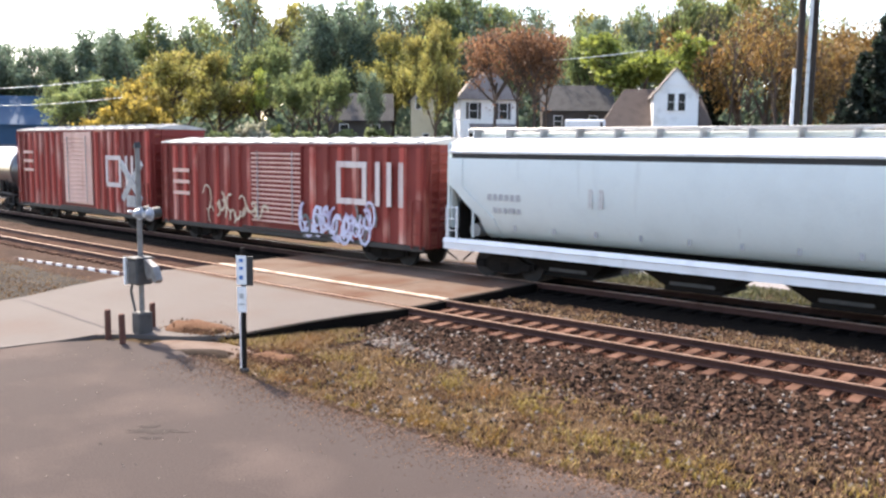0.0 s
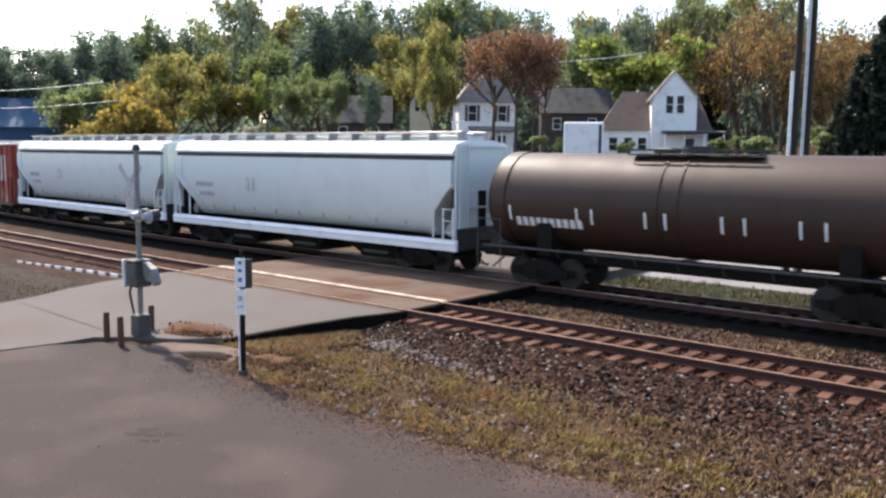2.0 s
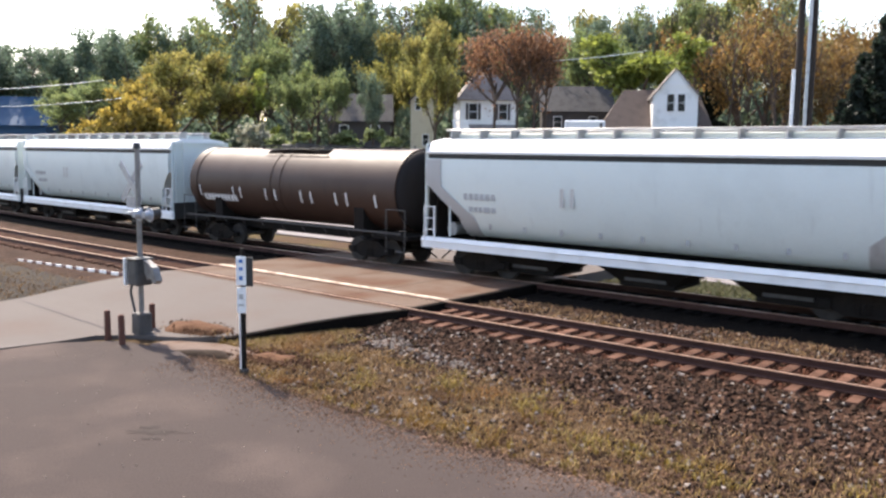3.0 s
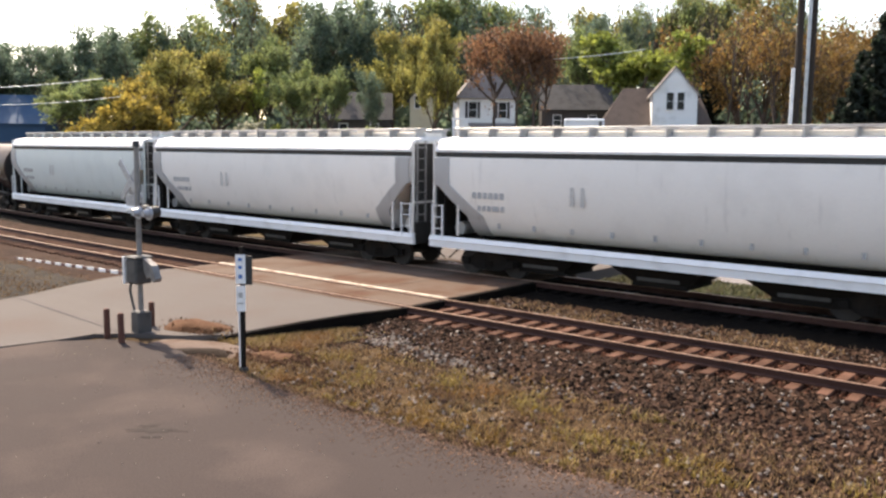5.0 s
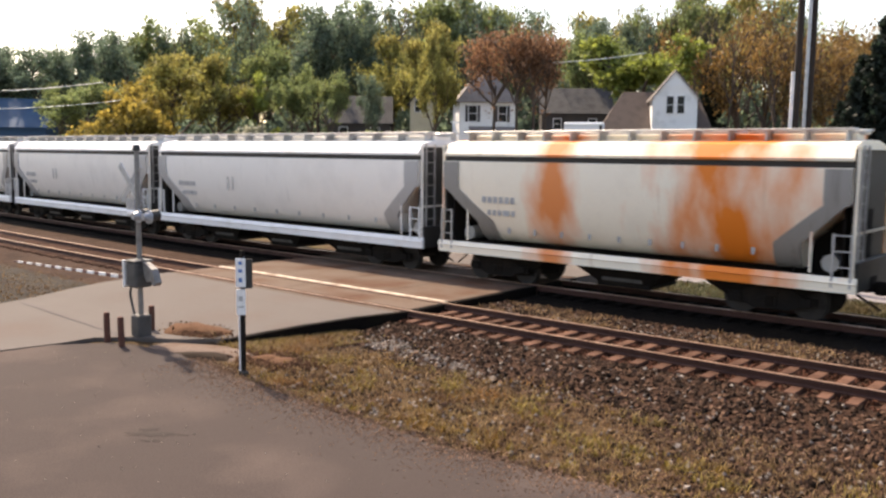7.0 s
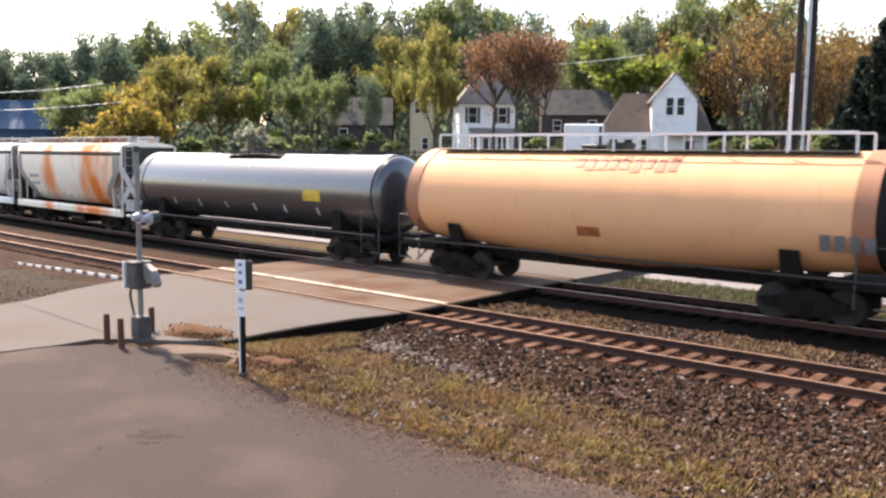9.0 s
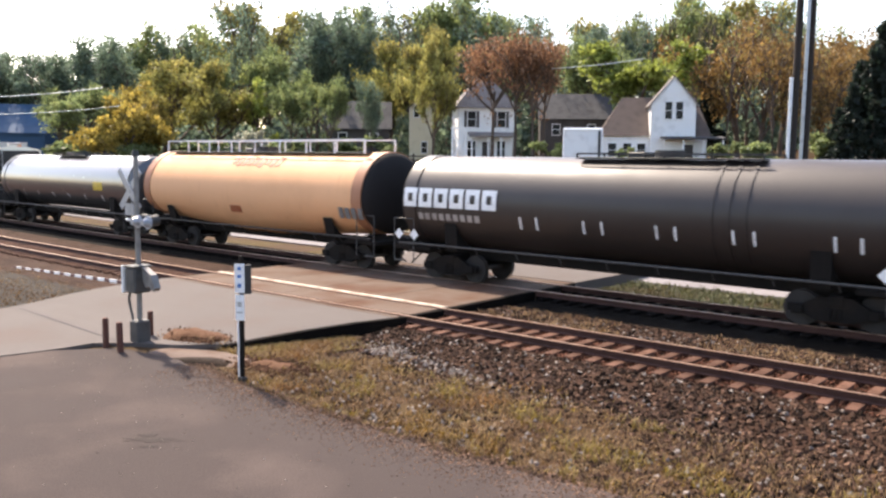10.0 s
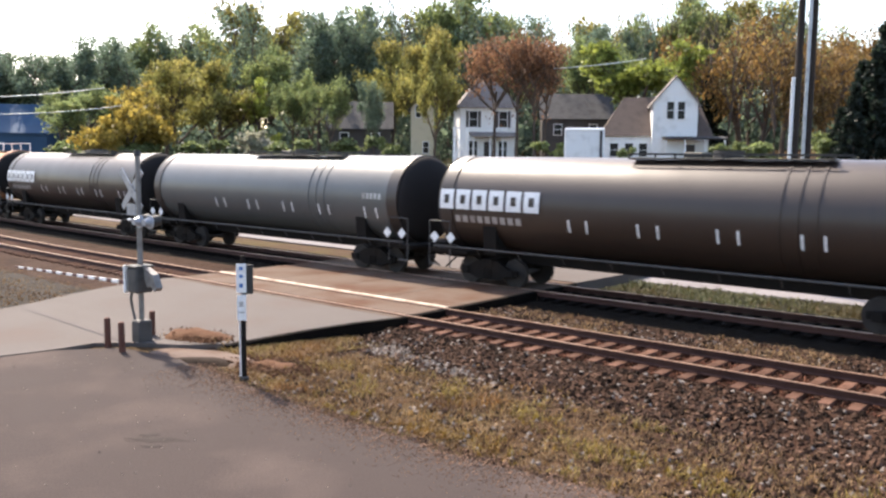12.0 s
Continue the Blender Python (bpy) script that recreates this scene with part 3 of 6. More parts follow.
def make_crossing():
    deck = thing("level_crossing", "rust-stained concrete crossing panels between the rails", "crossing", kind="structure")
    # panels: outside and between the rails of both tracks and between the tracks
    bands = [(-1.55, -0.86), (-0.64, 0.64), (0.86, 1.9), (1.95, 4.98), (5.35, 6.6), (6.88, 7.06)]
    k = 4
    for a, b in bands:
        for i in range(k):
            s0, s1 = 15.3 + (25.9 - 15.3) * i / k, 15.3 + (25.9 - 15.3) * (i + 1) / k
            bm = bmesh.new()
            gap = 0.012
            ring = [[plan(s, w, z) for s, w in ((s0 + gap, a), (s1 - gap, a), (s1 - gap, b), (s0 + gap, b))] for z in (-0.38, -0.012)]
            loft(bm, ring)
            bmesh.ops.bevel(bm, geom=[e for e in bm.edges if all(v.co.z > -0.1 for v in e.verts)], offset=0.012, segments=1, affect="EDGES")
            part("panel", bm, M["crossing"], deck)
    # pale strip for the rail's glint, and black strips that paint shade on the raised edge
    for i in range(6):
        s0 = 15.32 + i * 1.76
        bm = bmesh.new()
        loft(bm, [[plan(s, w, z) for s, w in ((s0 + 0.01, 5.00), (s0 + 1.75, 5.00), (s0 + 1.75, 5.17), (s0 + 0.01, 5.17))] for z in (-0.38, 0.012)])
        part("rail_header", bm, M["glint_strip"], deck, "pale strip painting the glint along the rail")
    edge = lambda w: 15.3 + 0.34 * min(max(w - 7.0, 0.0), 4.3) + 2.7 * smooth(11.2, 13.2, w)
    rise = lambda w: float(np.interp(w, (7.1, 8.2, 9.5, 10.5, 11.3, 12.0), (-0.015, -0.03, -0.10, -0.18, -0.26, -0.31)))
    for ws in ((-1.5, -0.86), (-0.64, 0.64), (0.86, 5.17), (5.3, 6.65), (6.82, 7.6, 8.2, 8.9, 9.5, 10.0, 10.5, 11.0, 11.4)):
        bm = bmesh.new()
        loft(bm, [[plan(edge(w) + d, w, z) for d, z in ((-0.12, -0.6), (-0.004, -0.6), (-0.004, rise(w) - 0.008), (-0.12, rise(w) - 0.02))] for w in ws])
        part("edge_timber", bm, M["shade_black"], deck, "black strip for the shade below the raised edge")
    return deck


def make_track(name, w0, label):
    track = thing(name, label, "railway track", "tracks", "structure")
    span = [-26 + 2.0 * i for i in range(14)] + [3 + 3.0 * i for i in range(50)]
    # rail section: foot, web and head
    sec = [(-0.07, -0.17), (0.07, -0.17), (0.07, -0.155), (0.012, -0.13), (0.012, -0.045), (0.036, -0.035), (0.036, -0.012), (-0.036, -0.012), (-0.036, -0.035), (-0.012, -0.045), (-0.012, -0.13), (-0.07, -0.155)]
    top = [(-0.036, -0.012), (0.036, -0.012), (0.030, 0.0), (-0.030, 0.0)]
    for side in (-0.755, 0.755):
        bm = bmesh.new()
        loft(bm, [[plan(s, w0 + side + a, z) for a, z in sec] for s in span])
        rail = part("rail", bm, M["rust"], track)
        bm = bmesh.new()
        loft(bm, [[plan(s, w0 + side + a, z) for a, z in top] for s in span])
        part("running_surface", bm, M["rail_top"], rail, "polished head of the rail")
    return track


make_track("near_track", 5.986, "empty rusty railway track on dark ballast")
make_track("far_track", 0.0, "railway track under the passing train")
make_crossing()
SPAN = [-28 + 1.0 * i for i in range(44)]
SPAN2 = [26.0 + 1.5 * i for i in range(80)]
for name, sl in (("ballast_bed", SPAN), ("ballast_bed_beyond", SPAN2)):
    ob = strip(name, sl, [(2.55, -0.27), (3.2, -0.30), (4.3, -0.255), (7.6, -0.255), (9.4, -0.40), (10.4, -0.46)], M["ballast"], 0.12, -0.7)
    tagged(ob, "dark brown crushed stone ballast bed", "ballast", kind="structure")

# verge of dark gravel beyond the road, and a pale road beside the far track
tagged(strip("gravel_verge", [26.1 + 1.5 * i for i in range(50)], [(9.2, -0.36), (11, -0.40), (16, -0.42)], M["verge"], 0.1, -0.7), "dark trodden gravel beside the track", "gravel", kind="structure")
tagged(strip("back_road", [-40 + 4.0 * i for i in range(14)] + [15.3], [(-13.0, -0.34), (-9, -0.30), (-5.6, -0.35)], M["back_road"], 0.15, -0.7), "pale road running beside the far track", "road", kind="structure")
tagged(strip("back_road", [25.9 + 4.0 * i for i in range(30)], [(-13.0, -0.34), (-9, -0.30), (-5.6, -0.35)], M["back_road"], 0.15, -0.7), "pale road running beside the far track", "road", kind="structure")
# the train's shade is painted into the colour of this bed
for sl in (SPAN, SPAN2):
    tagged(strip("far_ballast_bed", sl, [(-3.6, -0.42), (-2.0, -0.24), (1.6, -0.24), (2.55, -0.28)], M["shade_black"], 0.06, -0.7), "ballast blackened for the shade under the train", "ballast", kind="structure")

# ---- the train: each car runs along x, the camera's side is +y, rail heads are z = 0 ----
SPEED, MARK = 16.85, 18.6   # metres a second; where a joint stands at its passing time
CARS = []


def wheelset_mesh():
    bm = bmesh.new()
    for y in (-0.75, 0.75):
        e = 1 if y > 0 else -1
        add_rod(bm, (0, y - 0.065, 0), (0, y + 0.065, 0), WHEEL, sides=20)
        add_rod(bm, (0, y - e * 0.10, 0), (0, y - e * 0.065, 0), WHEEL + 0.025, sides=20)
        add_rod(bm, (0, y + e * 0.065, 0), (0, y + e * 0.12, 0), 0.14, sides=12)
    add_rod(bm, (0, -1.0, 0), (0, 1.0, 0), 0.08, sides=8)
    me = bpy.data.meshes.new("wheelset")
    bm.to_mesh(me)
    bm.free()
    me.materials.append(M["wheel"])
    return me


WHEEL = 0.45
WHEELSET = wheelset_mesh()
AXLES = []


def add_trucks(car, half, inset=2.3):
    """Two four-wheel bogies under a car."""
    for e in (-1, 1):
        x = e * (half - inset)
        truck = new("truck")
        truck.parent = car
        truck["label"] = "grimy four-wheel bogie, blackened for the shade beneath the cars"
        truck.location = (x, 0, 0)
        bm = bmesh.new()
        for y in (-1.02, 1.02):
            out = [(-1.15, 0.40), (-0.75, 0.36), (-0.45, 0.22), (0.45, 0.22), (0.75, 0.36), (1.15, 0.40), (1.15, 0.58), (0.8, 0.60), (0.4, 0.82), (-0.4, 0.82), (-0.8, 0.60), (-1.15, 0.58)]
            loft(bm, [[(a, y + d, b) for a, b in out] for d in (-0.06, 0.06)])
            for k in (-0.12, 0.0, 0.12):
                add_rod(bm, (k, y + 0.08, 0.30), (k, y + 0.08, 0.55), 0.05, sides=8)
            for k in (-0.89, 0.89):
                add_box(bm, (0.28, 0.12, 0.24), (k, y + 0.07, 0.47), bevel=0.02)
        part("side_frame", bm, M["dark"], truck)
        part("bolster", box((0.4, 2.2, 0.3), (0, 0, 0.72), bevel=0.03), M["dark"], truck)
        for k in (-0.89, 0.89):
            w = new("wheelset", WHEELSET)
            w.parent = truck
            w.location = (k, 0, WHEEL)
            AXLES.append((w, k))
    for e in (-1, 1):
        bm = box((1.1, 0.18, 0.22), (e * (half - 0.35), 0, 0.88), bevel=0.03)
        add_box(bm, (0.3, 0.3, 0.34), (e * (half + 0.05), 0, 0.88), bevel=0.05)
        part("coupler", bm, M["dark"], car)
        bm = rod((e * (half - 0.5), 0.35, 0.75), (e * (half + 0.1), 0.2, 0.35), 0.03, sides=6)
        part("air_hose", bm, M["dark"], car)


def ladder(car, x, y, low, high, across, material, wide=0.42):
    """A ladder on a car; across is 'x' when its rungs run along the car."""
    bm = bmesh.new()
    d = Vector((wide / 2, 0, 0)) if across == "x" else Vector((0, wide / 2, 0))
    c = Vector((x, y, 0))
    for e in (-1, 1):
        a = c + d * e
        add_box(bm, (0.05, 0.05, high - low), (a.x, a.y, (low + high) / 2))
    z = low + 0.12
    while z < high:
        size = (wide, 0.03, 0.03) if across == "x" else (0.03, wide, 0.03)
        add_box(bm, size, (c.x, c.y, z))
        z += 0.38
    return part("ladder", bm, material, car)


def bars(car, x, z, y, widths, high, material, name="stencil_mark", gap=0.06):
    """Plain bars where writing stands on a car's side."""
    at = x
    for wd in widths:
        part(name, box((wd, 0.012, high), (at - wd / 2, y, z)), material, car)
        at -= wd + gap


def hopper(length, paint, label, sharp=True, mark=M["faint_ink"], rake=1.0, sheeted=False, flange=None):
    car = thing("covered_hopper", label, "freight car", "cars of the train")
    half = length / 2 - 0.34
    body = half - 0.22
    # side sheet: half-width by height, bowed outwards
    levels = [0.0, 0.03, 0.07, 0.12, 0.19, 0.27, 0.36, 0.46, 0.58, 0.72, 0.86, 1.0]
    def wide(z):
        t = (z - 3.45) / 2.2
        return 0.49 + 1.08 * math.sqrt(max(0.0, 1 - t * t))
    bm = bmesh.new()
    rings = []
    xs = [e * (body - d * rake) for e, ds in ((-1, (0, 0.1, 1.2, 1.26)), (1, (1.26, 1.2, 0.1, 0))) for d in ds]
    for x in xs:
        e = body - abs(x)
        low = float(np.interp(e, (0.0, 0.1 * rake, 1.2 * rake, 1.26 * rake), (3.0, 2.98, 1.97, 1.32)))
        ring = []
        for t in levels:
            z = low + (3.86 - low) * t
            ring.append((x, wide(z), z))
        for t in reversed(levels):
            z = low + (3.86 - low) * t
            ring.append((x, -wide(z), z))
        rings.append(ring)
    loft(bm, rings)
    body_ob = part("body", bm, paint, car, smooth_faces=True)
    body_ob.data.set_sharp_from_angle(angle=radians(35))
    # top chord: a groove coloured black for its shadow, the sloping bright plate and the roof
    part("letter_line", box((2 * body, 2.86, 0.19), (0, 0, 3.935)), M["black"], car, "groove under the roof plate, black for its shade")
    bm = bmesh.new()
    sec = [(1.54, 4.02), (1.55, 4.09), (1.33, 4.42), (0.6, 4.54), (-0.6, 4.54), (-1.33, 4.42), (-1.55, 4.09), (-1.54, 4.02)]
    loft(bm, [[(x, a, b) for a, b in sec] for x in (-body, body)])
    part("roof", bm, M["white"] if sharp else paint, car, "pale sloping roof sheet")
    bm = bmesh.new()
    for e in (-0.42, 0.42):
        add_box(bm, (2 * body - 0.4, 0.36, 0.06), (0, e * 1.5, 4.80), bevel=0.01)
    for i in range(13):
        add_box(bm, (0.05, 1.6, 0.34), (-body + 0.4 + i * (2 * body - 0.8) / 12, 0, 4.60))
    part("running_board", bm, M["roofing"], car)
    for i in range(4):
        part("hatch_cover", box((body / 2 - 0.25, 0.62, 0.12), (-body + (i + 0.5) * body / 2, 0, 4.74), bevel=0.03), M["roofing"], car)
    part("hatch_coaming", box((2 * body - 0.5, 0.85, 0.28), (0, 0, 4.56), bevel=0.02), paint, car)
    # side sill
    for e in (-1, 1):
        sec = [(1.47, 0.885), (1.565, 0.885), (1.565, 1.09), (1.605, 1.115), (1.525, 1.255), (1.47, 1.255)]
        bm = bmesh.new()
        loft(bm, [[(x, e * a, b) for a, b in sec] for x in (-half, half)])
        part("side_sill", bm, M["white"] if sharp else paint, car, "bright side sill")
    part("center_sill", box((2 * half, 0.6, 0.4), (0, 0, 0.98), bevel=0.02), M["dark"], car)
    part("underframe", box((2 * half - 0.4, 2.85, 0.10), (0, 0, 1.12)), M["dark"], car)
    # discharge hoppers, coloured dark for the shade under the car
    for x in (-4.0, 0.0, 4.0):
        bm = bmesh.new()
        loft(bm, [[(x + a * k, b * j, z) for a, b in ((-1, -1), (1, -1), (1, 1), (-1, 1))] for k, j, z in ((1.9, 1.35, 1.15), (0.85, 0.85, 0.40), (0.85, 0.85, 0.27))])
        bay = part("discharge_hopper", bm, M["dark"], car)
        part("outlet_gate", box((1.3, 1.9, 0.16), (x, 0, 0.52), bevel=0.01), M["case_grey"], bay)
    # end platforms, posts, ladders, slope braces
    for e in (-1, 1):
        bm = bmesh.new()
        for y in (-1.45, 1.45):
            add_box(bm, (0.07, 0.07, 3.1), (e * (half - 0.12), y, 2.80))
            add_box(bm, (0.05, 0.05, 1.5), (e * (body - 0.9), y * 0.98, 2.05))
        add_box(bm, (0.06, 2.9, 0.06), (e * (half - 0.12), 0, 4.33))
        add_box(bm, (0.06, 2.9, 0.06), (e * (half - 0.12), 0, 2.3))
        part("end_post", bm, paint, car)
        ladder(car, e * (half - 0.35), 1.56, 1.0, 2.3, "x", M["white"] if sharp else M["roofing"])
        ladder(car, e * (half - 0.06), 1.1, 1.0, 4.4, "y", paint if sheeted else M["roofing"])
        # dark plates added to fill the end space, standing in for its shade
        part("bulkhead", box((0.08, 1.6, 0.9), (e * (body - 1.5), 0, 1.6)), M["dark"], car)
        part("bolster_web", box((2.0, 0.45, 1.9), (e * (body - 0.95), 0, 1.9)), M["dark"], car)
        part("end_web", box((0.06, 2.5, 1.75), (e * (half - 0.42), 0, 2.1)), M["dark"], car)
        # on unsheeted cars an added sheet, black for the shaded gap
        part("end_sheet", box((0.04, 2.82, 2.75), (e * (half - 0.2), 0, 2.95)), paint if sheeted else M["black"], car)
        part("end_sill", box((0.16, 2.9, 0.75), (e * (half - 0.1), 0, 1.25), bevel=0.02), M["black"], car)
        for c in (-1, 1):
            out = [(e * (body - d * rake), z) for d, z in ((0.0, 2.98), (0.1, 2.96), (1.2, 1.95), (1.26, 1.3), (1.92, 1.3), (1.85, 1.97), (0.62, 2.96), (0.62, 3.84), (0.0, 3.84))]
            # the panel follows the bowed side
            bm = bmesh.new()
            inner, outer = [out[0], out[1], out[2], out[3]], [out[7], out[6], out[5], out[4]]
            strips = [(out[8], out[7])] + [(Vector(a).lerp(Vector(b), k / 6), Vector(f).lerp(Vector(g), k / 6)) for (a, b), (f, g) in zip(zip(inner, inner[1:]), zip(outer, outer[1:])) for k in range(7)]
            strips[1:1] = [(Vector(out[8]).lerp(Vector(out[0]), k / 5), Vector(out[7]).lerp(Vector(out[6]), k / 5)) for k in range(1, 5)]
            rings = []
            for a, b in strips:
                if a[1] > 2.9:
                    b = (b[0], a[1])
                rings.append([(q[0], c * (wide(q[1]) + d), q[1]) for q, d in ((a, -0.03), (b, -0.03), (b, 0.035), (a, 0.035))])
            loft(bm, rings)
            part("end_flange", bm, flange or paint, car, "panel that stiffens the car's end")
        bm = rod((e * (half - 0.8), -0.4, 1.5), (e * (half - 0.8), 0.9, 1.5), 0.22, sides=12)
        part("brake_reservoir", bm, M["roofing"], car)
    # stencilled marks
    bars(car, body - 1.55, 2.66, wide(2.66) + 0.012, (0.15, 0.15, 0.15, 0.15, 0.15, 0.15), 0.2, mark, gap=0.07)
    bars(car, body - 1.7, 2.25, wide(2.25) + 0.02, (0.13, 0.13, 0.13, 0.26, 0.13), 0.17, mark, gap=0.07)
    for x in (body - 5.3, body - 5.65) if sharp else ():
        part("stencil_mark", box((0.12, 0.012, 0.75), (x, wide(2.8) + 0.02, 2.85)), M["faint_wash"], car)
    for i in range(9):
        x = -body + 2.4 + i * (2 * body - 4.8) / 8
        part("stencil_mark", box((0.10, 0.012, 0.24), (x, wide(1.75) + 0.012, 1.72)), mark, car)
    add_trucks(car, half + 0.15)
    return car


def tank(length, radius, mid, paint, label, top="short", blocks=None, block_paint=None, ticks=None, rail=True, belts=(), head=None, taper=0.0, shift=0.0, ring_paint=None, placards=False):
    """A tank car: barrel with dished heads, walkway on top, saddles, sill rails, ladders and bogies."""
    car = thing("tank_car", label, "freight car", "cars of the train")
    half = length / 2 - 0.38
    barrel = half - 0.12
    head = head or paint

    def ring(x, k):
        """A section of the barrel; a funnel-shaped tank rises a little at its ends underneath."""
        lift = taper * max(0.0, (abs(x) - 1.0) / barrel) if taper else 0.0
        out = []
        for a in range(40):
            c, s = math.cos(a * math.tau / 40), math.sin(a * math.tau / 40)
            out.append((x, radius * k * c, mid + radius * k * s + (lift * k if s < 0 else 0.0) * -s))
        return out
    bm = bmesh.new()
    loft(bm, [ring(x, 1.0) for x in (-barrel + 0.5, -4.0, -1.0, 1.0, 4.0, barrel - 0.5)], caps=False)
    part("barrel", bm, paint, car, smooth_faces=True)
    for e in (-1, 1):
        bm = bmesh.new()
        loft(bm, [ring(e * (barrel - d), k) for d, k in ((0.5, 0.999), (0.34, 0.97), (0.20, 0.86), (0.10, 0.66), (0.04, 0.4), (0.0, 0.08))])
        part("head", bm, head, car, "dished tank head", smooth_faces=True)

    def band(x, thick=0.06, proud=0.012, material=paint, name="band"):
        bm = bmesh.new()
        k = (radius + proud) / radius
        loft(bm, [ring(x + d, q) for d, q in ((-thick / 2, 0.99), (-thick / 2, k), (thick / 2, k), (thick / 2, 0.99))], caps=False)
        hoop = part(name, bm, material, car, smooth_faces=True)
        hoop.data.set_sharp_from_angle(angle=radians(35))
    band(-barrel + 0.72, 0.5, 0.03, ring_paint or paint, "jacket_ring")
    band(barrel - 0.72, 0.5, 0.03, ring_paint or paint, "jacket_ring")
    for x in belts:
        band(x, 0.10, 0.02)
    # top fittings
    crown = mid + radius
    part("manway", rod((shift + 0.2, 0, crown - 0.15), (shift + 0.2, 0, crown + 0.22), 0.42, sides=20), M["black"], car)
    part("valve_housing", box((0.6, 0.6, 0.22), (shift + 1.1, 0, crown + 0.06), bevel=0.04), M["black"], car)
    long = {"short": 1.9, "long": barrel - 1.2, "mid": 2.8}[top]
    for y in (-0.55, 0.55):
        part("walkway", box((2 * long, 0.34, 0.06), (shift, y, crown - 0.02), bevel=0.01), M["black"], car)
        bm = bmesh.new()
        high = 0.52 if top == "long" else 0.16
        n = max(4, int(long * 1.3))
        for i in range(n + 1):
            add_box(bm, (0.05, 0.05, high), (shift - long + 2 * long * i / n, y * 1.45, crown - 0.05 + high / 2))
        add_box(bm, (2 * long, 0.05, 0.05), (shift, y * 1.45, crown - 0.05 + high))
        part("safety_rail", bm, M["white"] if top == "long" else M["black"], car)
    # side rail along the sill
    bm = bmesh.new()
    for y in (-1.50, 1.50):
        add_rod(bm, (-half + 0.3, y, 1.22), (half - 0.3, y, 1.22), 0.035, sides=6)
        for i in range(11):
            x = -half + 0.5 + i * (2 * half - 1) / 10
            add_rod(bm, (x, y, 1.22), (x, y * 0.88, 0.98), 0.02, sides=5)
    part("hand_rail", bm, M["case_grey"] if rail else M["black"], car, "thin side rail along the sill")
    # stub sills, end decks, saddles
    part("center_sill", box((2 * half, 0.5, 0.36), (0, 0, 0.90), bevel=0.02), M["dark"], car)
    for e in (-1, 1):
        part("end_deck", box((1.7, 2.9, 0.14), (e * (half - 0.85), 0, 1.06), bevel=0.02), M["dark"], car)
        out = [(-1.35, 1.05), (1.35, 1.05)] + [((radius + 0.02) * math.cos(math.radians(a)), mid + (radius + 0.02) * math.sin(math.radians(a))) for a in range(-25, -160, -12)]
        part("saddle", prism(out, 0.5, "x", e * (half - 2.55) - 0.25), M["dark"], car)
        for y in (-1.5, 1.5):
            bm = bmesh.new()
            for x in (half - 0.10, half - 1.0):
                add_rod(bm, (e * x, y, 0.55), (e * x, y, 2.05), 0.022, sides=6)
            add_rod(bm, (e * (half - 0.10), y, 2.05), (e * (half - 1.0), y, 2.05), 0.022, sides=6)
            add_rod(bm, (e * (half - 0.10), y, 0.60), (e * (half - 0.55), y, 0.60), 0.03, sides=6)
            part("end_railing", bm, M["case_grey"], car)
    if placards:
        # small diamonds on the end railings
        for e in (-1, 1):
            for x in (half - 0.35, half - 1.05):
                part("placard", prism([(e * x - 0.19, 1.52), (e * x, 1.33), (e * x + 0.19, 1.52), (e * x, 1.71)], 0.02, "y", 1.525), M["sign_white"], car, "white diamond placard")

    def on_side(x, z, wd, hi, material, name, proud=0.008):
        """A mark that hugs the barrel at height z."""
        bm = bmesh.new()
        a0, a1 = math.asin((z - hi / 2 - mid) / radius), math.asin((z + hi / 2 - mid) / radius)
        r = radius + proud
        pts = [(a0 + (a1 - a0) * i / 4) for i in range(5)]
        rings = [[(x - wd / 2, q * math.cos(a), mid + q * math.sin(a)) for q in (r, r + 0.006) for a in (pts if q == r else pts[::-1])]]
        rings.append([(x + wd / 2, q[1], q[2]) for q in rings[0]])
        loft(bm, rings)
        part(name, bm, material, car)
    if blocks:
        x, z, wd, hi, n = blocks
        for i in range(n):
            bx = x - i * (wd + 0.10) - wd / 2
            # each sign is a plain hollow shape: two uprights and two bars
            on_side(bx + wd * 0.34, z, wd * 0.32, hi, block_paint, "logo_shape", 0.034)
            on_side(bx - wd * 0.34, z, wd * 0.32, hi, block_paint, "logo_shape", 0.034)
            on_side(bx, z + hi * 0.36, wd * 0.38, hi * 0.28, block_paint, "logo_shape", 0.034)
            on_side(bx, z - hi * 0.36, wd * 0.38, hi * 0.28, block_paint, "logo_shape", 0.034)
        for i in range(9):
            on_side(x - 0.7 - i * 0.30, z - 0.62, 0.2, 0.22, M["roofing"], "stencil_mark")
    for tx, tz, th in ticks or ():
        on_side(tx, tz, 0.07, th, M["sign_white"], "reflector_strip")
    add_trucks(car, half + 0.15, 2.4)
    return car, on_side


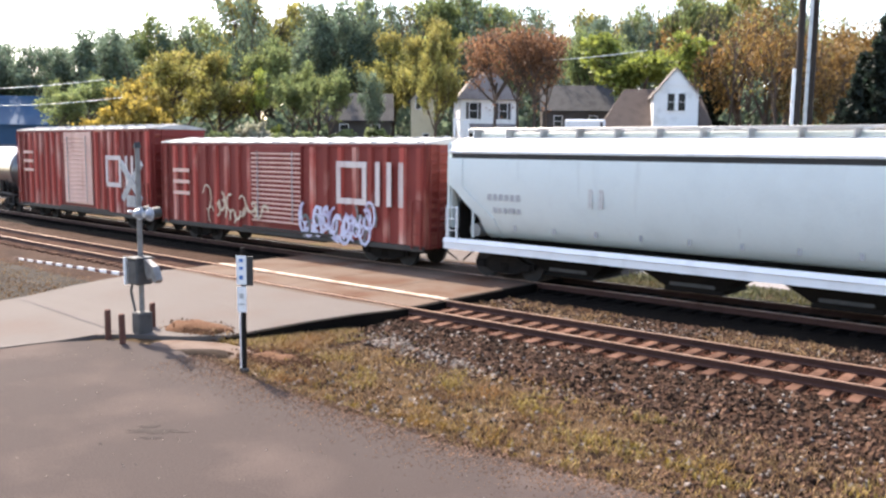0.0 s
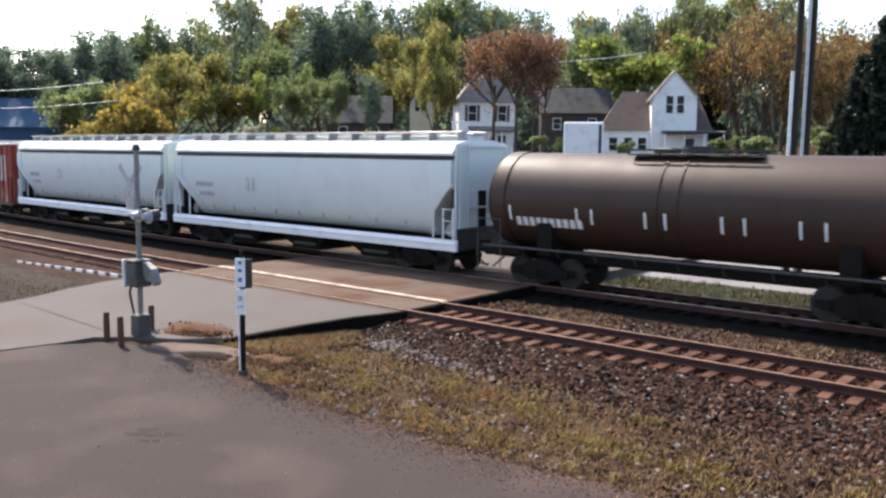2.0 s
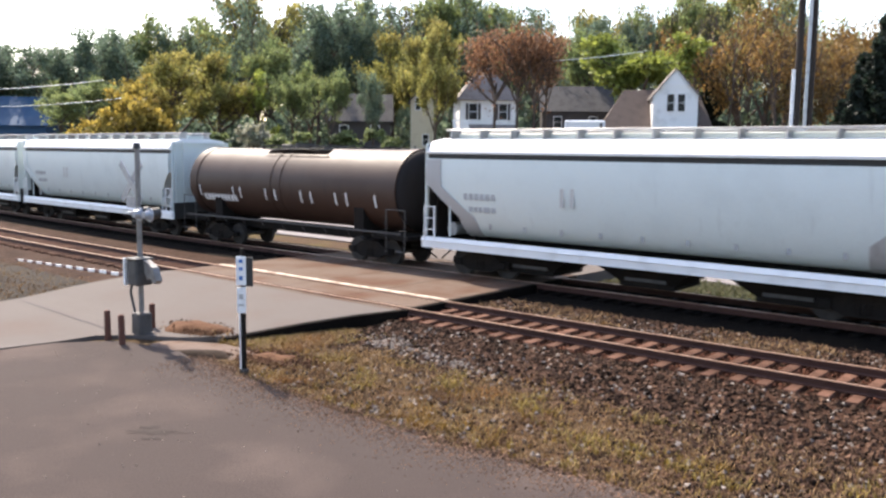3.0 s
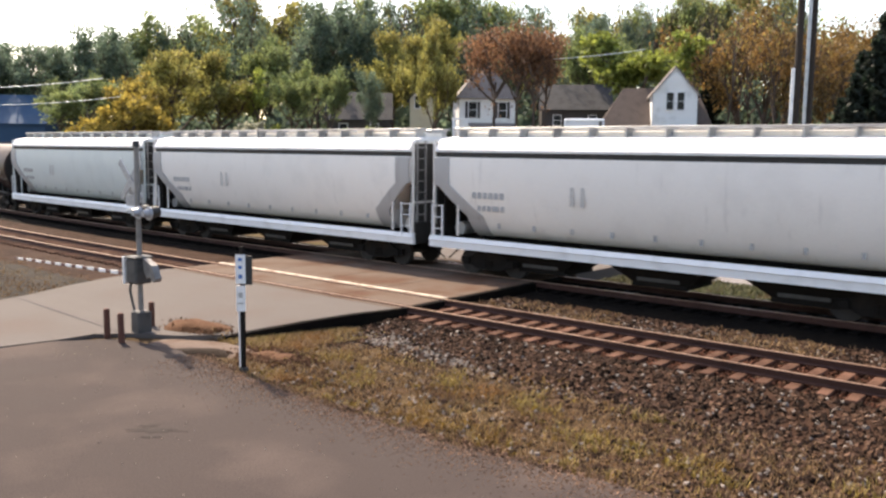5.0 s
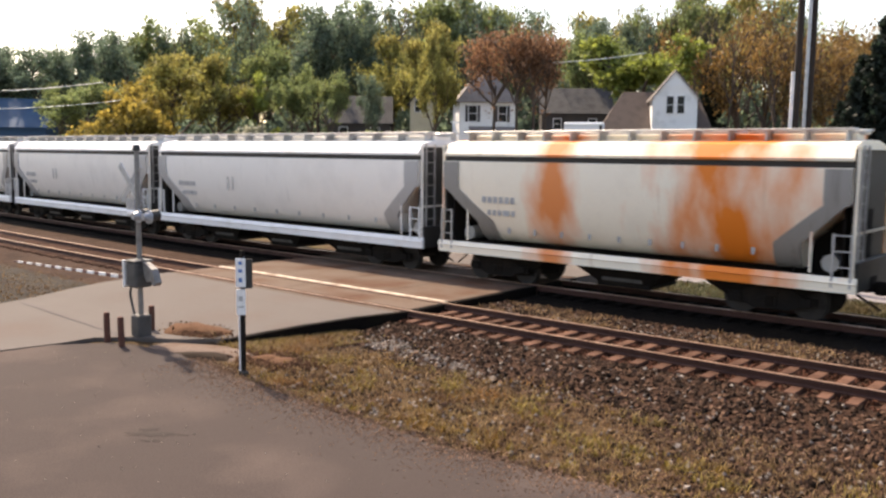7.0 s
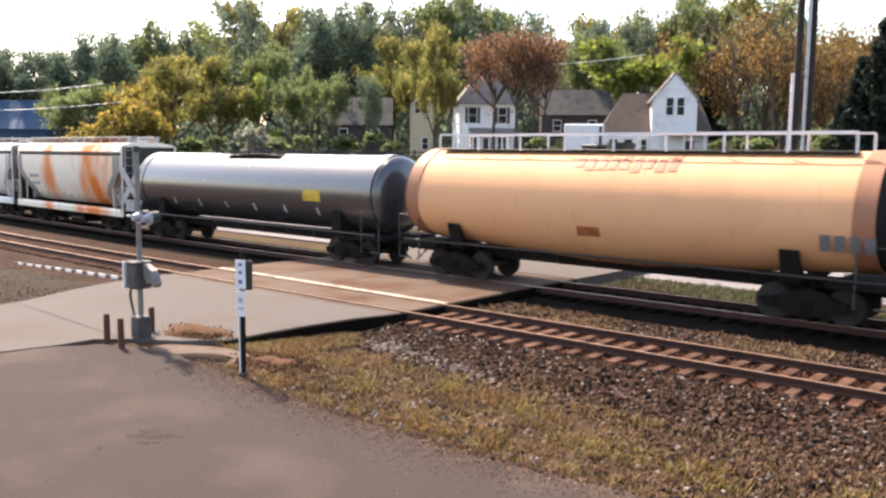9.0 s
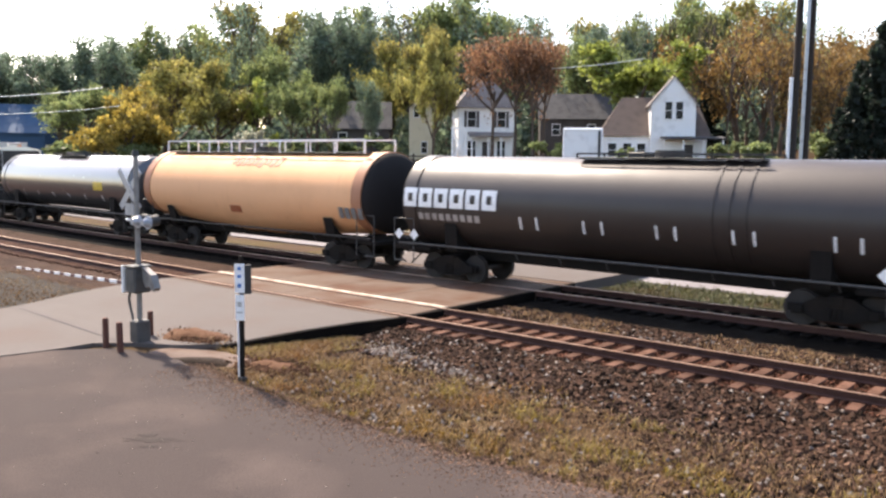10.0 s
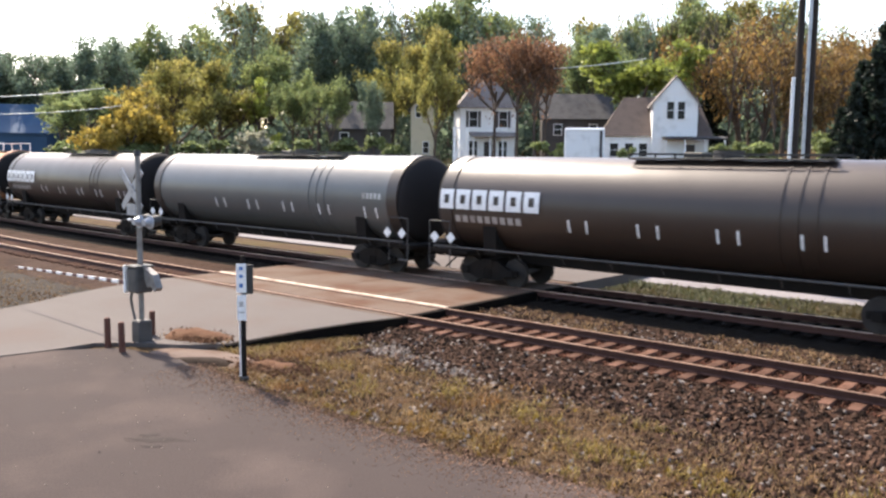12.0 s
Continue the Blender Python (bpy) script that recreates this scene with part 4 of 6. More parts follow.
def boxcar(length, high, label, paint, rib_paint, door_paint, graffiti=True, door_base=None):
    car = thing("box_car", label, "freight car", "cars of the train")
    half = length / 2 - 0.55
    wall = high - 0.25
    door_base = door_base or door_paint
    part("body", box((2 * half, 2.86, wall - 0.74), (0, 0, (wall + 0.74) / 2), bevel=0.02), paint, car)
    # pressed ribs along the sides, all on one mesh
    door_l, door_r = -1.75, 1.45
    n = 21
    bm = bmesh.new()
    loft(bm, [[(a, b, z) for a, b in ((-0.15, -0.01), (-0.10, 0.10), (0.10, 0.10), (0.15, -0.01))] for z in (0.86, wall - 0.12)])
    rib_mesh = bpy.data.meshes.new("rib")
    bm.to_mesh(rib_mesh)
    bm.free()
    rib_mesh.materials.append(rib_paint)
    for e in (-1, 1):
        for i in range(n):
            x = -half + 0.25 + i * (2 * half - 0.5) / (n - 1)
            if door_l - 0.1 < x < door_r + 0.1:
                continue
            rib = new("rib", rib_mesh)
            rib.parent = car
            rib.matrix_basis = pose(x, e * 1.43, 0, 0, 0, 0 if e > 0 else 180)
    for e in (-1, 1):
        part("side_sill", box((2 * half, 0.08, 0.18), (0, e * 1.47, 0.74), bevel=0.01), M["black"], car)
        part("top_chord", box((2 * half, 0.07, 0.14), (0, e * 1.46, wall - 0.05), bevel=0.01), paint, car)
        door = part("door", box((door_r - door_l, 0.06, wall - 1.2), ((door_l + door_r) / 2, e * 1.475, (wall + 0.98) / 2), bevel=0.01), door_base, car, "bleached corrugated sliding door")
        bm = bmesh.new()
        for i in range(16):
            z = 1.2 + i * (wall - 1.6) / 15
            add_box(bm, (door_r - door_l - 0.12, 0.05, 0.07), ((door_l + door_r) / 2, e * 1.515, z), bevel=0.015)
        part("corrugation", bm, door_paint, door)
        for x in (door_l + 0.5, door_r - 0.5):
            part("lock_rod", rod((x, e * 1.56, 1.2), (x, e * 1.56, wall - 0.3), 0.022, sides=6), M["roofing"], door)
        part("door_rail", box((5.6, 0.06, 0.08), (-0.8, e * 1.54, 0.90)), M["black"], car)
    # roof with seams
    bm = bmesh.new()
    sec = [(1.50, wall), (1.50, wall + 0.06), (0.0, high), (-1.50, wall + 0.06), (-1.50, wall)]
    loft(bm, [[(x, a, b) for a, b in sec] for x in (-half - 0.05, half + 0.05)])
    roof = part("roof", bm, M["roofing"], car, "weathered galvanised roof")
    bm = bmesh.new()
    slope = math.atan2(high - wall - 0.06, 1.5)
    for i in range(15):
        x = -half + 0.3 + i * (2 * half - 0.6) / 14
        for e in (-1, 1):
            add_box(bm, (0.06, 1.52, 0.05), (x, e * 0.75, (wall + 0.06 + high) / 2 + 0.02), Matrix.Rotation(-e * slope, 4, "X"))
    part("roof_seam", bm, M["roofing"], roof)
    # corrugated ends, ladders, brake wheel
    for e in (-1, 1):
        bm = bmesh.new()
        for i in range(9):
            add_box(bm, (0.10, 2.5, 0.16), (e * (half + 0.02), 0, 1.4 + i * (wall - 1.7) / 8), bevel=0.03)
        part("end_corrugation", bm, paint, car)
        ladder(car, e * (half - 0.3), 1.56, 0.75, wall if e > 0 else 2.4, "x", paint)
        ladder(car, e * (half + 0.12), 1.1, 0.75, wall, "y", paint)
    bm = bmesh.new()
    for i in range(12):
        a, b = i * math.tau / 12, (i + 1) * math.tau / 12
        add_rod(bm, (-half - 0.18, 0.3 * math.cos(a) - 0.5, 2.6 + 0.3 * math.sin(a)), (-half - 0.18, 0.3 * math.cos(b) - 0.5, 2.6 + 0.3 * math.sin(b)), 0.02, sides=5)
    part("brake_wheel", bm, M["black"], car)
    part("center_sill", box((2 * half, 0.6, 0.4), (0, 0, 0.86), bevel=0.02), M["dark"], car)
    part("brake_rigging", box((5.5, 1.2, 0.3), (0.5, 0.2, 0.62), bevel=0.05), M["dark"], car)
    # logo as plain strokes: an open frame and slanted bars
    y = 1.541
    x0, z0, hh, t = -half + 4.35, 2.12, 1.55, 0.22
    strokes = [((x0 - 0.80, z0 + hh - t / 2), (1.6, t), 0), ((x0 - 0.80, z0 + t / 2), (1.6, t), 0), ((x0 - t / 2, z0 + hh / 2), (t, hh - 2 * t - 0.01), 0),
               ((x0 - 1.48, z0 + hh / 2), (t, hh - 2 * t - 0.01), 0), ((x0 - 2.15, z0 + hh / 2), (t, hh), 0), ((x0 - 2.72, z0 + hh / 2), (t, hh), 0), ((x0 - 3.30, z0 + hh / 2), (t, hh), 0)]
    for (x, z), (wd, hi), lean in strokes:
        part("logo_stroke", box((wd, 0.012, hi), (x, y, z), Matrix.Rotation(math.radians(lean), 4, "Y")), M["faded_logo"], car)
    if graffiti:
        rng = random.Random(5)

        def loop_stroke(x, z, r, tall, start, turn, thick, out, material):
            """A bent spray-painted stroke: part of a flattened ring."""
            bm = bmesh.new()
            rings = []
            for k in range(9):
                a = start + turn * k / 8
                c, s = math.cos(a), math.sin(a)
                rings.append([(x + (r + d) * c, out + h, z + (r * tall + d) * s) for d, h in ((-thick / 2, 0), (thick / 2, 0), (thick / 2, 0.006), (-thick / 2, 0.006))])
            loft(bm, rings)
            part("graffiti_stroke", bm, material, car)

        for i in range(36):
            x = -half + 2.5 + 0.108 * i + rng.uniform(-0.12, 0.12)
            loop_stroke(x, 1.35 + rng.uniform(-0.25, 0.45), rng.uniform(0.16, 0.30), rng.uniform(1.2, 2.0), rng.uniform(0, 6.3), rng.uniform(2.5, 5.5), rng.uniform(0.08, 0.15), 1.534 + 0.0014 * (i % 5), M["graffiti"] if i % 5 else M["ink"])
        for i in range(14):
            x = 0.5 + 0.31 * i + rng.uniform(-0.1, 0.1)
            loop_stroke(x, 1.4 + rng.uniform(-0.2, 0.6), rng.uniform(0.16, 0.32), rng.uniform(1.1, 1.9), rng.uniform(0, 6.3), rng.uniform(2.0, 5.0), rng.uniform(0.06, 0.12), (1.552 if x < 1.7 else 1.534) + 0.0014 * (i % 4), M["graffiti_warm"])
    for i in range(3):
        part("stencil_mark", box((1.3, 0.010, 0.16), (half - 1.6, y, wall - 1.2 - i * 0.5)), M["box_pink"], car)
    add_trucks(car, half + 0.3, 2.6)
    return car


def on_track(car, first, last):
    """Files a car by the times at which its two joints pass the mark."""
    CARS.append((car, first, last))
    return car


def length_of(first, last):
    return (last - first) * SPEED


# joints' passing times along the train, from its front
J = [-3.02, -2.03, -1.045, -0.012, 1.03, 2.065, 2.931, 3.922, 4.953, 5.948, 6.977, 7.789, 8.860, 9.848, 10.892, 11.940, 13.0]


def make_train():
    L = [length_of(a, b) for a, b in zip(J, J[1:])]
    car, _ = tank(L[0], 1.42, 2.6, M["tank_black"], "black tank car ahead of the red box cars", "short")
    on_track(car, J[0], J[1])
    on_track(boxcar(L[1], 5.2, "tall faded red box car with a bleached door", M["box_red"], M["box_rib"], M["box_pink"], False), J[1], J[2])
    on_track(boxcar(L[2], 4.55, "faded red ribbed box car with pale graffiti", M["box_red"], M["box_rib"], M["box_pink"], True, M["box_red"]), J[2], J[3])
    on_track(hopper(L[3], M["hopper_grey"], "blue-grey covered hopper with a white side sill", rake=0.9, sheeted=True), J[3], J[4])
    on_track(hopper(L[4], M["hopper_grey"], "blue-grey covered hopper with a white side sill", rake=0.9, sheeted=True), J[4], J[5])
    b = L[5] / 2
    car, side = tank(L[5], 1.48, 2.66, M["tank_brown"], "dark brown tank car with white reflector strips", "short",
                     ticks=[(x, 2.3, 0.45) for x in (5.6, 3.2, 2.7, 1.0, 0.4, -1.2, -1.8, -3.2, -3.8, -5.3, -5.9)], belts=(0.1, 0.7), head=M["head_shade"])
    for i in range(10):
        side(5.3 - i * 0.24, 2.05, 0.17, 0.26, M["sign_white"], "stencil_mark")
    on_track(car, J[5], J[6])
    on_track(hopper(L[6], M["hopper_grey"], "blue-grey covered hopper behind the brown tank car", flange=M["flange"]), J[6], J[7])
    for i in (7, 8, 9):
        on_track(hopper(L[i], M["hopper_pale"], "pale grey covered hopper with faint stencil marks", flange=M["flange"]), J[i], J[i + 1])
    on_track(hopper(L[10], M["hopper_rust"], "pale covered hopper with large orange rust stains", False, flange=M["flange_dark"]), J[10], J[11])
    car, side = tank(L[11], 1.45, 2.61, M["tank_black"], "glossy black tank car with small yellow placard", "short", ticks=[(x, 1.9, 0.3) for x in (5, 3, 1, -1, -3, -5)])
    side(-4.8, 2.5, 1.0, 0.42, M["yellow"], "placard")
    on_track(car, J[11], J[12])
    car, side = tank(L[12], 1.70, 2.60, M["tank_yellow"], "orange-yellow tank car with a long white roof railing", "long", head=M["head_shade"], taper=0.5, rail=False, ring_paint=M["ring_brown"])
    for i in range(9):
        side(0.9 - i * 0.37, 3.93 - 0.05 * (i % 2), 0.27, 0.30 + 0.06 * (i % 3), M["spill"], "spill_stain")
    side(0.3, 1.95, 0.75, 0.28, M["spill"], "spill_stain")
    for i in range(4):
        side(-6.25 - 0.34 * i, 2.1, 0.24, 0.40, M["ink"], "stencil_mark")
    on_track(car, J[12], J[13])
    tk = [(x, 2.16, 0.38) for x in (3.0, 2.4, 0.75, 0.15, -1.55, -2.1, -3.7, -4.25, -6.2, -6.8)]
    for i, (paint, label) in ((13, (M["tank_soot"], "sooty black tank car with white block lettering shapes")), (14, (M["tank_grey"], "dark grey tank car with welded bands")),
                              (15, (M["tank_umber"], "umber brown tank car with white block lettering shapes"))):
        logo = (L[i] / 2 - 1.0, 2.80, 0.57, 0.62, 6) if i != 14 else None
        car, side = tank(L[i], 1.55, 2.64, paint, label, "mid", blocks=logo, block_paint=M["sign_white"], ticks=tk, belts=(-3.1, -3.55, -4.0), head=M["head_shade"], shift=-1.35, ring_paint=M["tank_soot"], placards=True)
        if i == 14:
            for k in range(5):
                side(-6.2 - k * 0.2, 2.75, 0.13, 0.2, M["roofing"], "stencil_mark")
        on_track(car, J[i], J[i + 1])


make_train()

# ---- crossing signal, posts and sign ----


def at_plan(s, w, z, turn=0.0):
    """A pose whose x runs along the track."""
    p = plan(s, w, z)
    return pose(p.x, p.y, p.z, 0, 0, heading(s) + turn)


def crossing_signal():
    sig = thing("crossing_signal", "grey level crossing mast with lowered striped gate arm", "crossing signal")
    part("mast", rod((0, 0, 0.5), (0, 0, 4.15), 0.06, 0.055, 16), M["mast"], sig)
    part("base", box((0.34, 0.34, 0.50), (0, 0, 0.23), bevel=0.03), M["case_grey"], sig)
    # gate mechanism
    m = part("gate_mechanism", box((0.42, 0.42, 0.56), (-0.14, 0.10, 1.42), bevel=0.04), M["case_grey"], sig)
    part("case_lid", box((0.46, 0.46, 0.05), (-0.14, 0.10, 1.725), bevel=0.02), M["case_grey"], m)
    part("bracket", box((0.08, 0.5, 0.62), (0.19, 0.05, 1.42), bevel=0.015), M["sign_white"], sig)
    bm = prism([(-0.36, 1.72), (-0.72, 1.58), (-0.86, 1.30), (-0.78, 1.22), (-0.62, 1.34), (-0.50, 1.28), (-0.40, 1.42)], 0.16, "y", -0.02)
    part("counterweight", bm, M["mast"], sig)
    # conduit from the mechanism to the base
    bm = bmesh.new()
    pts = [(0.16, 0.12, 1.16), (0.20, 0.14, 0.95), (0.14, 0.14, 0.75), (0.04, 0.14, 0.5)]
    for a, b in zip(pts, pts[1:]):
        add_rod(bm, a, b, 0.03, sides=8)
    part("conduit", bm, M["case_grey"], sig)
    # arm with stripes, reaching over the road
    arm = new("gate_arm")
    arm.parent = sig
    arm["label"] = "slim lowered gate arm in white and dark red stripes"
    arm.matrix_basis = pose(0.2, 0.1, 1.3, 0, 2.2, -3)
    at = 0.0
    for i in range(22):
        k, long = 0.8 - 0.4 * i / 22, 0.36 if i % 2 == 0 else 0.26
        part("stripe", box((long - 0.001, 0.03, 0.10 * k), (at + long / 2, 0, 0)), M["sign_white"] if i % 2 == 0 else M["stripe_dark"], arm)
        at += long
    # cross-arm with two hooded lamps, seen from behind
    part("lamp_arm", rod((-0.65, 0, 2.72), (0.45, 0, 2.72), 0.03, sides=8), M["galv"], sig)
    for x, y in ((-0.20, 0.12), (-0.62, 0.12)):
        bm = rod((x, y - 0.03, 2.72), (x, y, 2.72), 0.15, sides=20)
        add_rod(bm, (x, y, 2.72), (x, y + 0.13, 2.72), 0.11, 0.07, 16)
        lamp_ob = part("signal_lamp", bm, M["lamp_back"], sig, "round signal lamp with its backing disc")
        part("hood", rod((x, y - 0.24, 2.76), (x, y - 0.03, 2.74), 0.12, sides=16), M["black"], lamp_ob)
    # crossbuck
    for lean in (-45, 45):
        bm = box((0.16, 0.02, 1.2), (0.46, -0.09 if lean > 0 else -0.115, 3.4), Matrix.Rotation(math.radians(lean), 4, "Y"))
        part("crossbuck_blade", bm, M["lamp_back"], sig)
    part("track_sign", box((0.36, 0.02, 0.26), (0.42, -0.06, 2.95)), M["lamp_back"], sig)
    part("bell", rod((0, 0, 4.15), (0, 0, 4.28), 0.09, 0.06, 12), M["black"], sig)
    return place(sig, at_plan(18.85, 12.31, -0.33) @ Matrix.Scale(1.07, 4))


crossing_signal()


def bollard(s, w, high, lean):
    ob = thing("bollard", "rusty brown steel post beside the crossing signal", "bollard", "bollards round the signal")
    part("post", rod((0, 0, -0.1), (lean, 0, high), 0.075, 0.07, 12), M["post_rust"], ob)
    part("cap", rod((lean, 0, high), (lean, 0, high + 0.025), 0.07, 0.04, 12), M["post_rust"], ob)
    return place(ob, at_plan(s, w, -0.33))


bollard(19.1, 13.06, 0.62, 0.0)
bollard(18.14, 13.23, 0.66, 0.02)
bollard(19.15, 11.86, 0.62, -0.01)


def dirt_mound(name, s, w, rs, rw, high, seed, label, z0=-0.30, turn=0.0, material=M["dirt"]):
    bm = bmesh.new()
    n, rings = 28, []
    for k in range(7):
        r = k / 6
        ring = []
        for i in range(n):
            a = i * math.tau / n
            e = 1 + 0.3 * noise.noise((math.cos(a) * 1.5, math.sin(a) * 1.5, seed))
            x, y = rs * r * e * math.cos(a), rw * r * e * math.sin(a)
            z = high * (1 - r * r) * (0.7 + 0.8 * abs(noise.noise((x * 2, y * 2, seed + 3)))) - 0.08 * r ** 4
            ring.append((x, y, z))
        rings.append(ring)
    vs = [bm.verts.new((0, 0, high * 0.8))]
    prev = None
    for ring in rings[1:]:
        cur = [bm.verts.new(p) for p in ring]
        for i in range(n):
            j = (i + 1) % n
            if prev:
                bm.faces.new((prev[i], cur[i], cur[j], prev[j]))
            else:
                bm.faces.new((vs[0], cur[i], cur[j]))
        prev = cur
    bmesh.ops.recalc_face_normals(bm, faces=bm.faces[:])
    ob = link(name, bm, material, smooth_faces=True)
    tagged(ob, label, "dirt", kind="stuff")
    return place(ob, at_plan(s, w, z0, turn))


dirt_mound("dust_patch", 16.45, 12.05, 1.75, 0.62, 0.035, 12.0, "pale trodden dust between the road and the asphalt", -0.365, 12, M["dust"])
dirt_mound("dirt_pile", 17.95, 11.3, 1.25, 0.55, 0.26, 1.0, "low heap of loose brown dirt by the road", turn=15)
dirt_mound("dirt_pile", 16.1, 12.4, 0.95, 0.26, 0.07, 5.0, "low dark ridge at the asphalt edge", -0.35, 28, M["ridge_dark"])
dirt_mound("dirt_pile", 14.6, 11.6, 0.95, 0.5, 0.16, 9.0, "churned red-brown soil beside the sign post", -0.43, 20)


def marker_sign():
    ob = thing("trackside_sign", "slim post with two small white and blue plates", "sign")
    part("post", box((0.09, 0.07, 2.5), (0, 0, 1.2), bevel=0.01), M["dark"], ob, "dark square steel post")
    # sunlight on the post's left edge, painted as a white strip
    part("post_edge", box((0.03, 0.08, 1.2), (0.06, 0.01, 0.62)), M["sign_white"], ob, "white strip for the post's sunlit edge")
    part("foot", box((0.16, 0.14, 0.12), (0, 0, 0.03), bevel=0.02), M["black"], ob)
    turn = Matrix.Rotation(math.radians(38), 4, "Z")
    aside = Matrix.Rotation(math.radians(42), 4, "Z")
    up = part("upper_plate", box((0.19, 0.02, 0.56), (-0.03, 0.06, 2.02), turn, 0.004), M["sign_white"], ob)
    part("backing", box((0.16, 0.05, 0.56), (-0.115, -0.05, 2.0), aside, 0.004), M["black"], up)
    for z, h in ((2.21, 0.06), (2.06, 0.06), (1.88, 0.08)):
        part("text_bar", box((0.07, 0.006, h), (-0.04, 0.075, z), turn), M["sign_blue"], up)
    low = part("lower_plate", box((0.175, 0.02, 0.50), (-0.03, 0.06, 1.45), turn, 0.004), M["sign_white"], ob)
    part("text_bar", box((0.08, 0.006, 0.10), (-0.04, 0.075, 1.52), turn), M["roofing"], low)
    part("text_bar", box((0.12, 0.006, 0.03), (-0.04, 0.075, 1.36), turn), M["roofing"], low)
    return place(ob, at_plan(14.13, 12.82, -0.38) @ Matrix.Scale(1.04, 4))


marker_sign()


def utility_pole(x, y, high, radius, guard):
    base = ground_height(x, y)
    ob = thing("utility_pole", "dark wooden utility pole with a pale cable guard", "utility pole", "utility poles")
    part("pole", rod((0, 0, -0.5), (0, 0, high), radius, radius * 0.8, 16), M["wood_pole"], ob)
    part("cable_guard", box((0.13, 0.06, guard), (-radius - 0.03, -0.03, guard / 2), bevel=0.02), M["sign_white"] if guard < 8 else M["galv"], ob)
    part("crossarm", box((2.2, 0.1, 0.12), (0, -radius, high - 0.6), bevel=0.01), M["wood_pole"], ob)
    for e in (-1.0, -0.5, 0.5, 1.0):
        part("insulator", rod((e, -radius, high - 0.54), (e, -radius, high - 0.38), 0.05, 0.03, 10), M["galv"], ob)
    return place(ob, pose(x, y, base, 0, 0.3, 0))


utility_pole(12.02, 30.0, 13.0, 0.135, 7.4)
utility_pole(12.72, 30.6, 13.5, 0.125, 12.0)


def wire(a, b, sag, r=0.03):
    bm = bmesh.new()
    a, b = Vector(a), Vector(b)
    pts = [a.lerp(b, i / 16) - Vector((0, 0, sag * 4 * (i / 16) * (1 - i / 16))) for i in range(17)]
    tube(bm, pts, [r] * 17, 5)
    tagged(link("overhead_wire", bm, M["wire"]), "pale sagging overhead wire", "wire")


# ---- houses ----


def house_window(parent, x, y, z, wd, hi, shutters=False):
    """A window in a wall that faces -y."""
    win = part("window", box((wd + 0.2, 0.10, hi + 0.2), (x, y - 0.02, z), bevel=0.015), M["siding"], parent)
    part("pane", box((wd, 0.04, hi), (x, y - 0.07, z)), M["glass"], win)
    part("sash_bar", box((wd, 0.03, 0.06), (x, y - 0.095, z)), M["siding"], win)
    if shutters:
        for e in (-1, 1):
            part("shutter", box((0.35, 0.06, hi + 0.1), (x + e * (wd / 2 + 0.28), y - 0.05, z), bevel=0.01), M["siding_dark"], win)
    return win


def gable_roof(parent, x0, x1, y0, y1, eave, ridge, along, material, over=0.35):
    """Two roof slabs with thickness; along is the ridge's axis."""
    for e in (-1, 1):
        bm = bmesh.new()
        t = 0.16
        if along == "x":
            mid, edge = (y0 + y1) / 2, (y0 - over) if e < 0 else (y1 + over)
            drop = (ridge - eave) * over / ((y1 - y0) / 2)
            sec = [(mid, ridge), (edge, eave - drop), (edge, eave - drop + t), (mid, ridge + t)]
            loft(bm, [[(x, a, b) for a, b in sec] for x in (x0 - over, x1 + over)])
        else:
            mid, edge = (x0 + x1) / 2, (x0 - over) if e < 0 else (x1 + over)
            drop = (ridge - eave) * over / ((x1 - x0) / 2)
            sec = [(mid, ridge), (edge, eave - drop), (edge, eave - drop + t), (mid, ridge + t)]
            loft(bm, [[(a, y, b) for a, b in sec] for y in (y0 - over, y1 + over)])
        part("roof", bm, material, parent)


def gable_wall(parent, x0, x1, y0, y1, eave, ridge, along, material):
    if along == "y":
        out = [(x0, 0), (x1, 0), (x1, eave), ((x0 + x1) / 2, ridge), (x0, eave)]
        return part("wall", prism(out, y1 - y0, "y", y0), material, parent)
    out = [(y0, 0), (y1, 0), (y1, eave), ((y0 + y1) / 2, ridge), (y0, eave)]
    return part("wall", prism(out, x1 - x0, "x", x0), material, parent)


def hip_roof(parent, x0, x1, y0, y1, eave, ridge, material, over=0.35, run=2.6):
    bm = bmesh.new()
    mid = (y0 + y1) / 2
    a, b, c, d = x0 - over, x1 + over, y0 - over, y1 + over
    low = [bm.verts.new(p) for p in ((a, c, eave), (b, c, eave), (b, d, eave), (a, d, eave))]
    top = [bm.verts.new(p) for p in ((x0 + run, mid, ridge), (x1 - run * 0.4, mid, ridge))]
    for f in ((low[0], low[1], top[1], top[0]), (low[1], low[2], top[1]), (low[2], low[3], top[0], top[1]), (low[3], low[0], top[0]), (low[3], low[2], low[1], low[0])):
        bm.faces.new(f)
    part("roof", bm, material, parent)


def place_house(ob, px, depth, turn, base=None):
    x = (px - 784) / 1527.0 * depth
    z = ground_height(x, depth) if base is None else base
    return place(ob, pose(x, depth, z, 0, 0, turn))


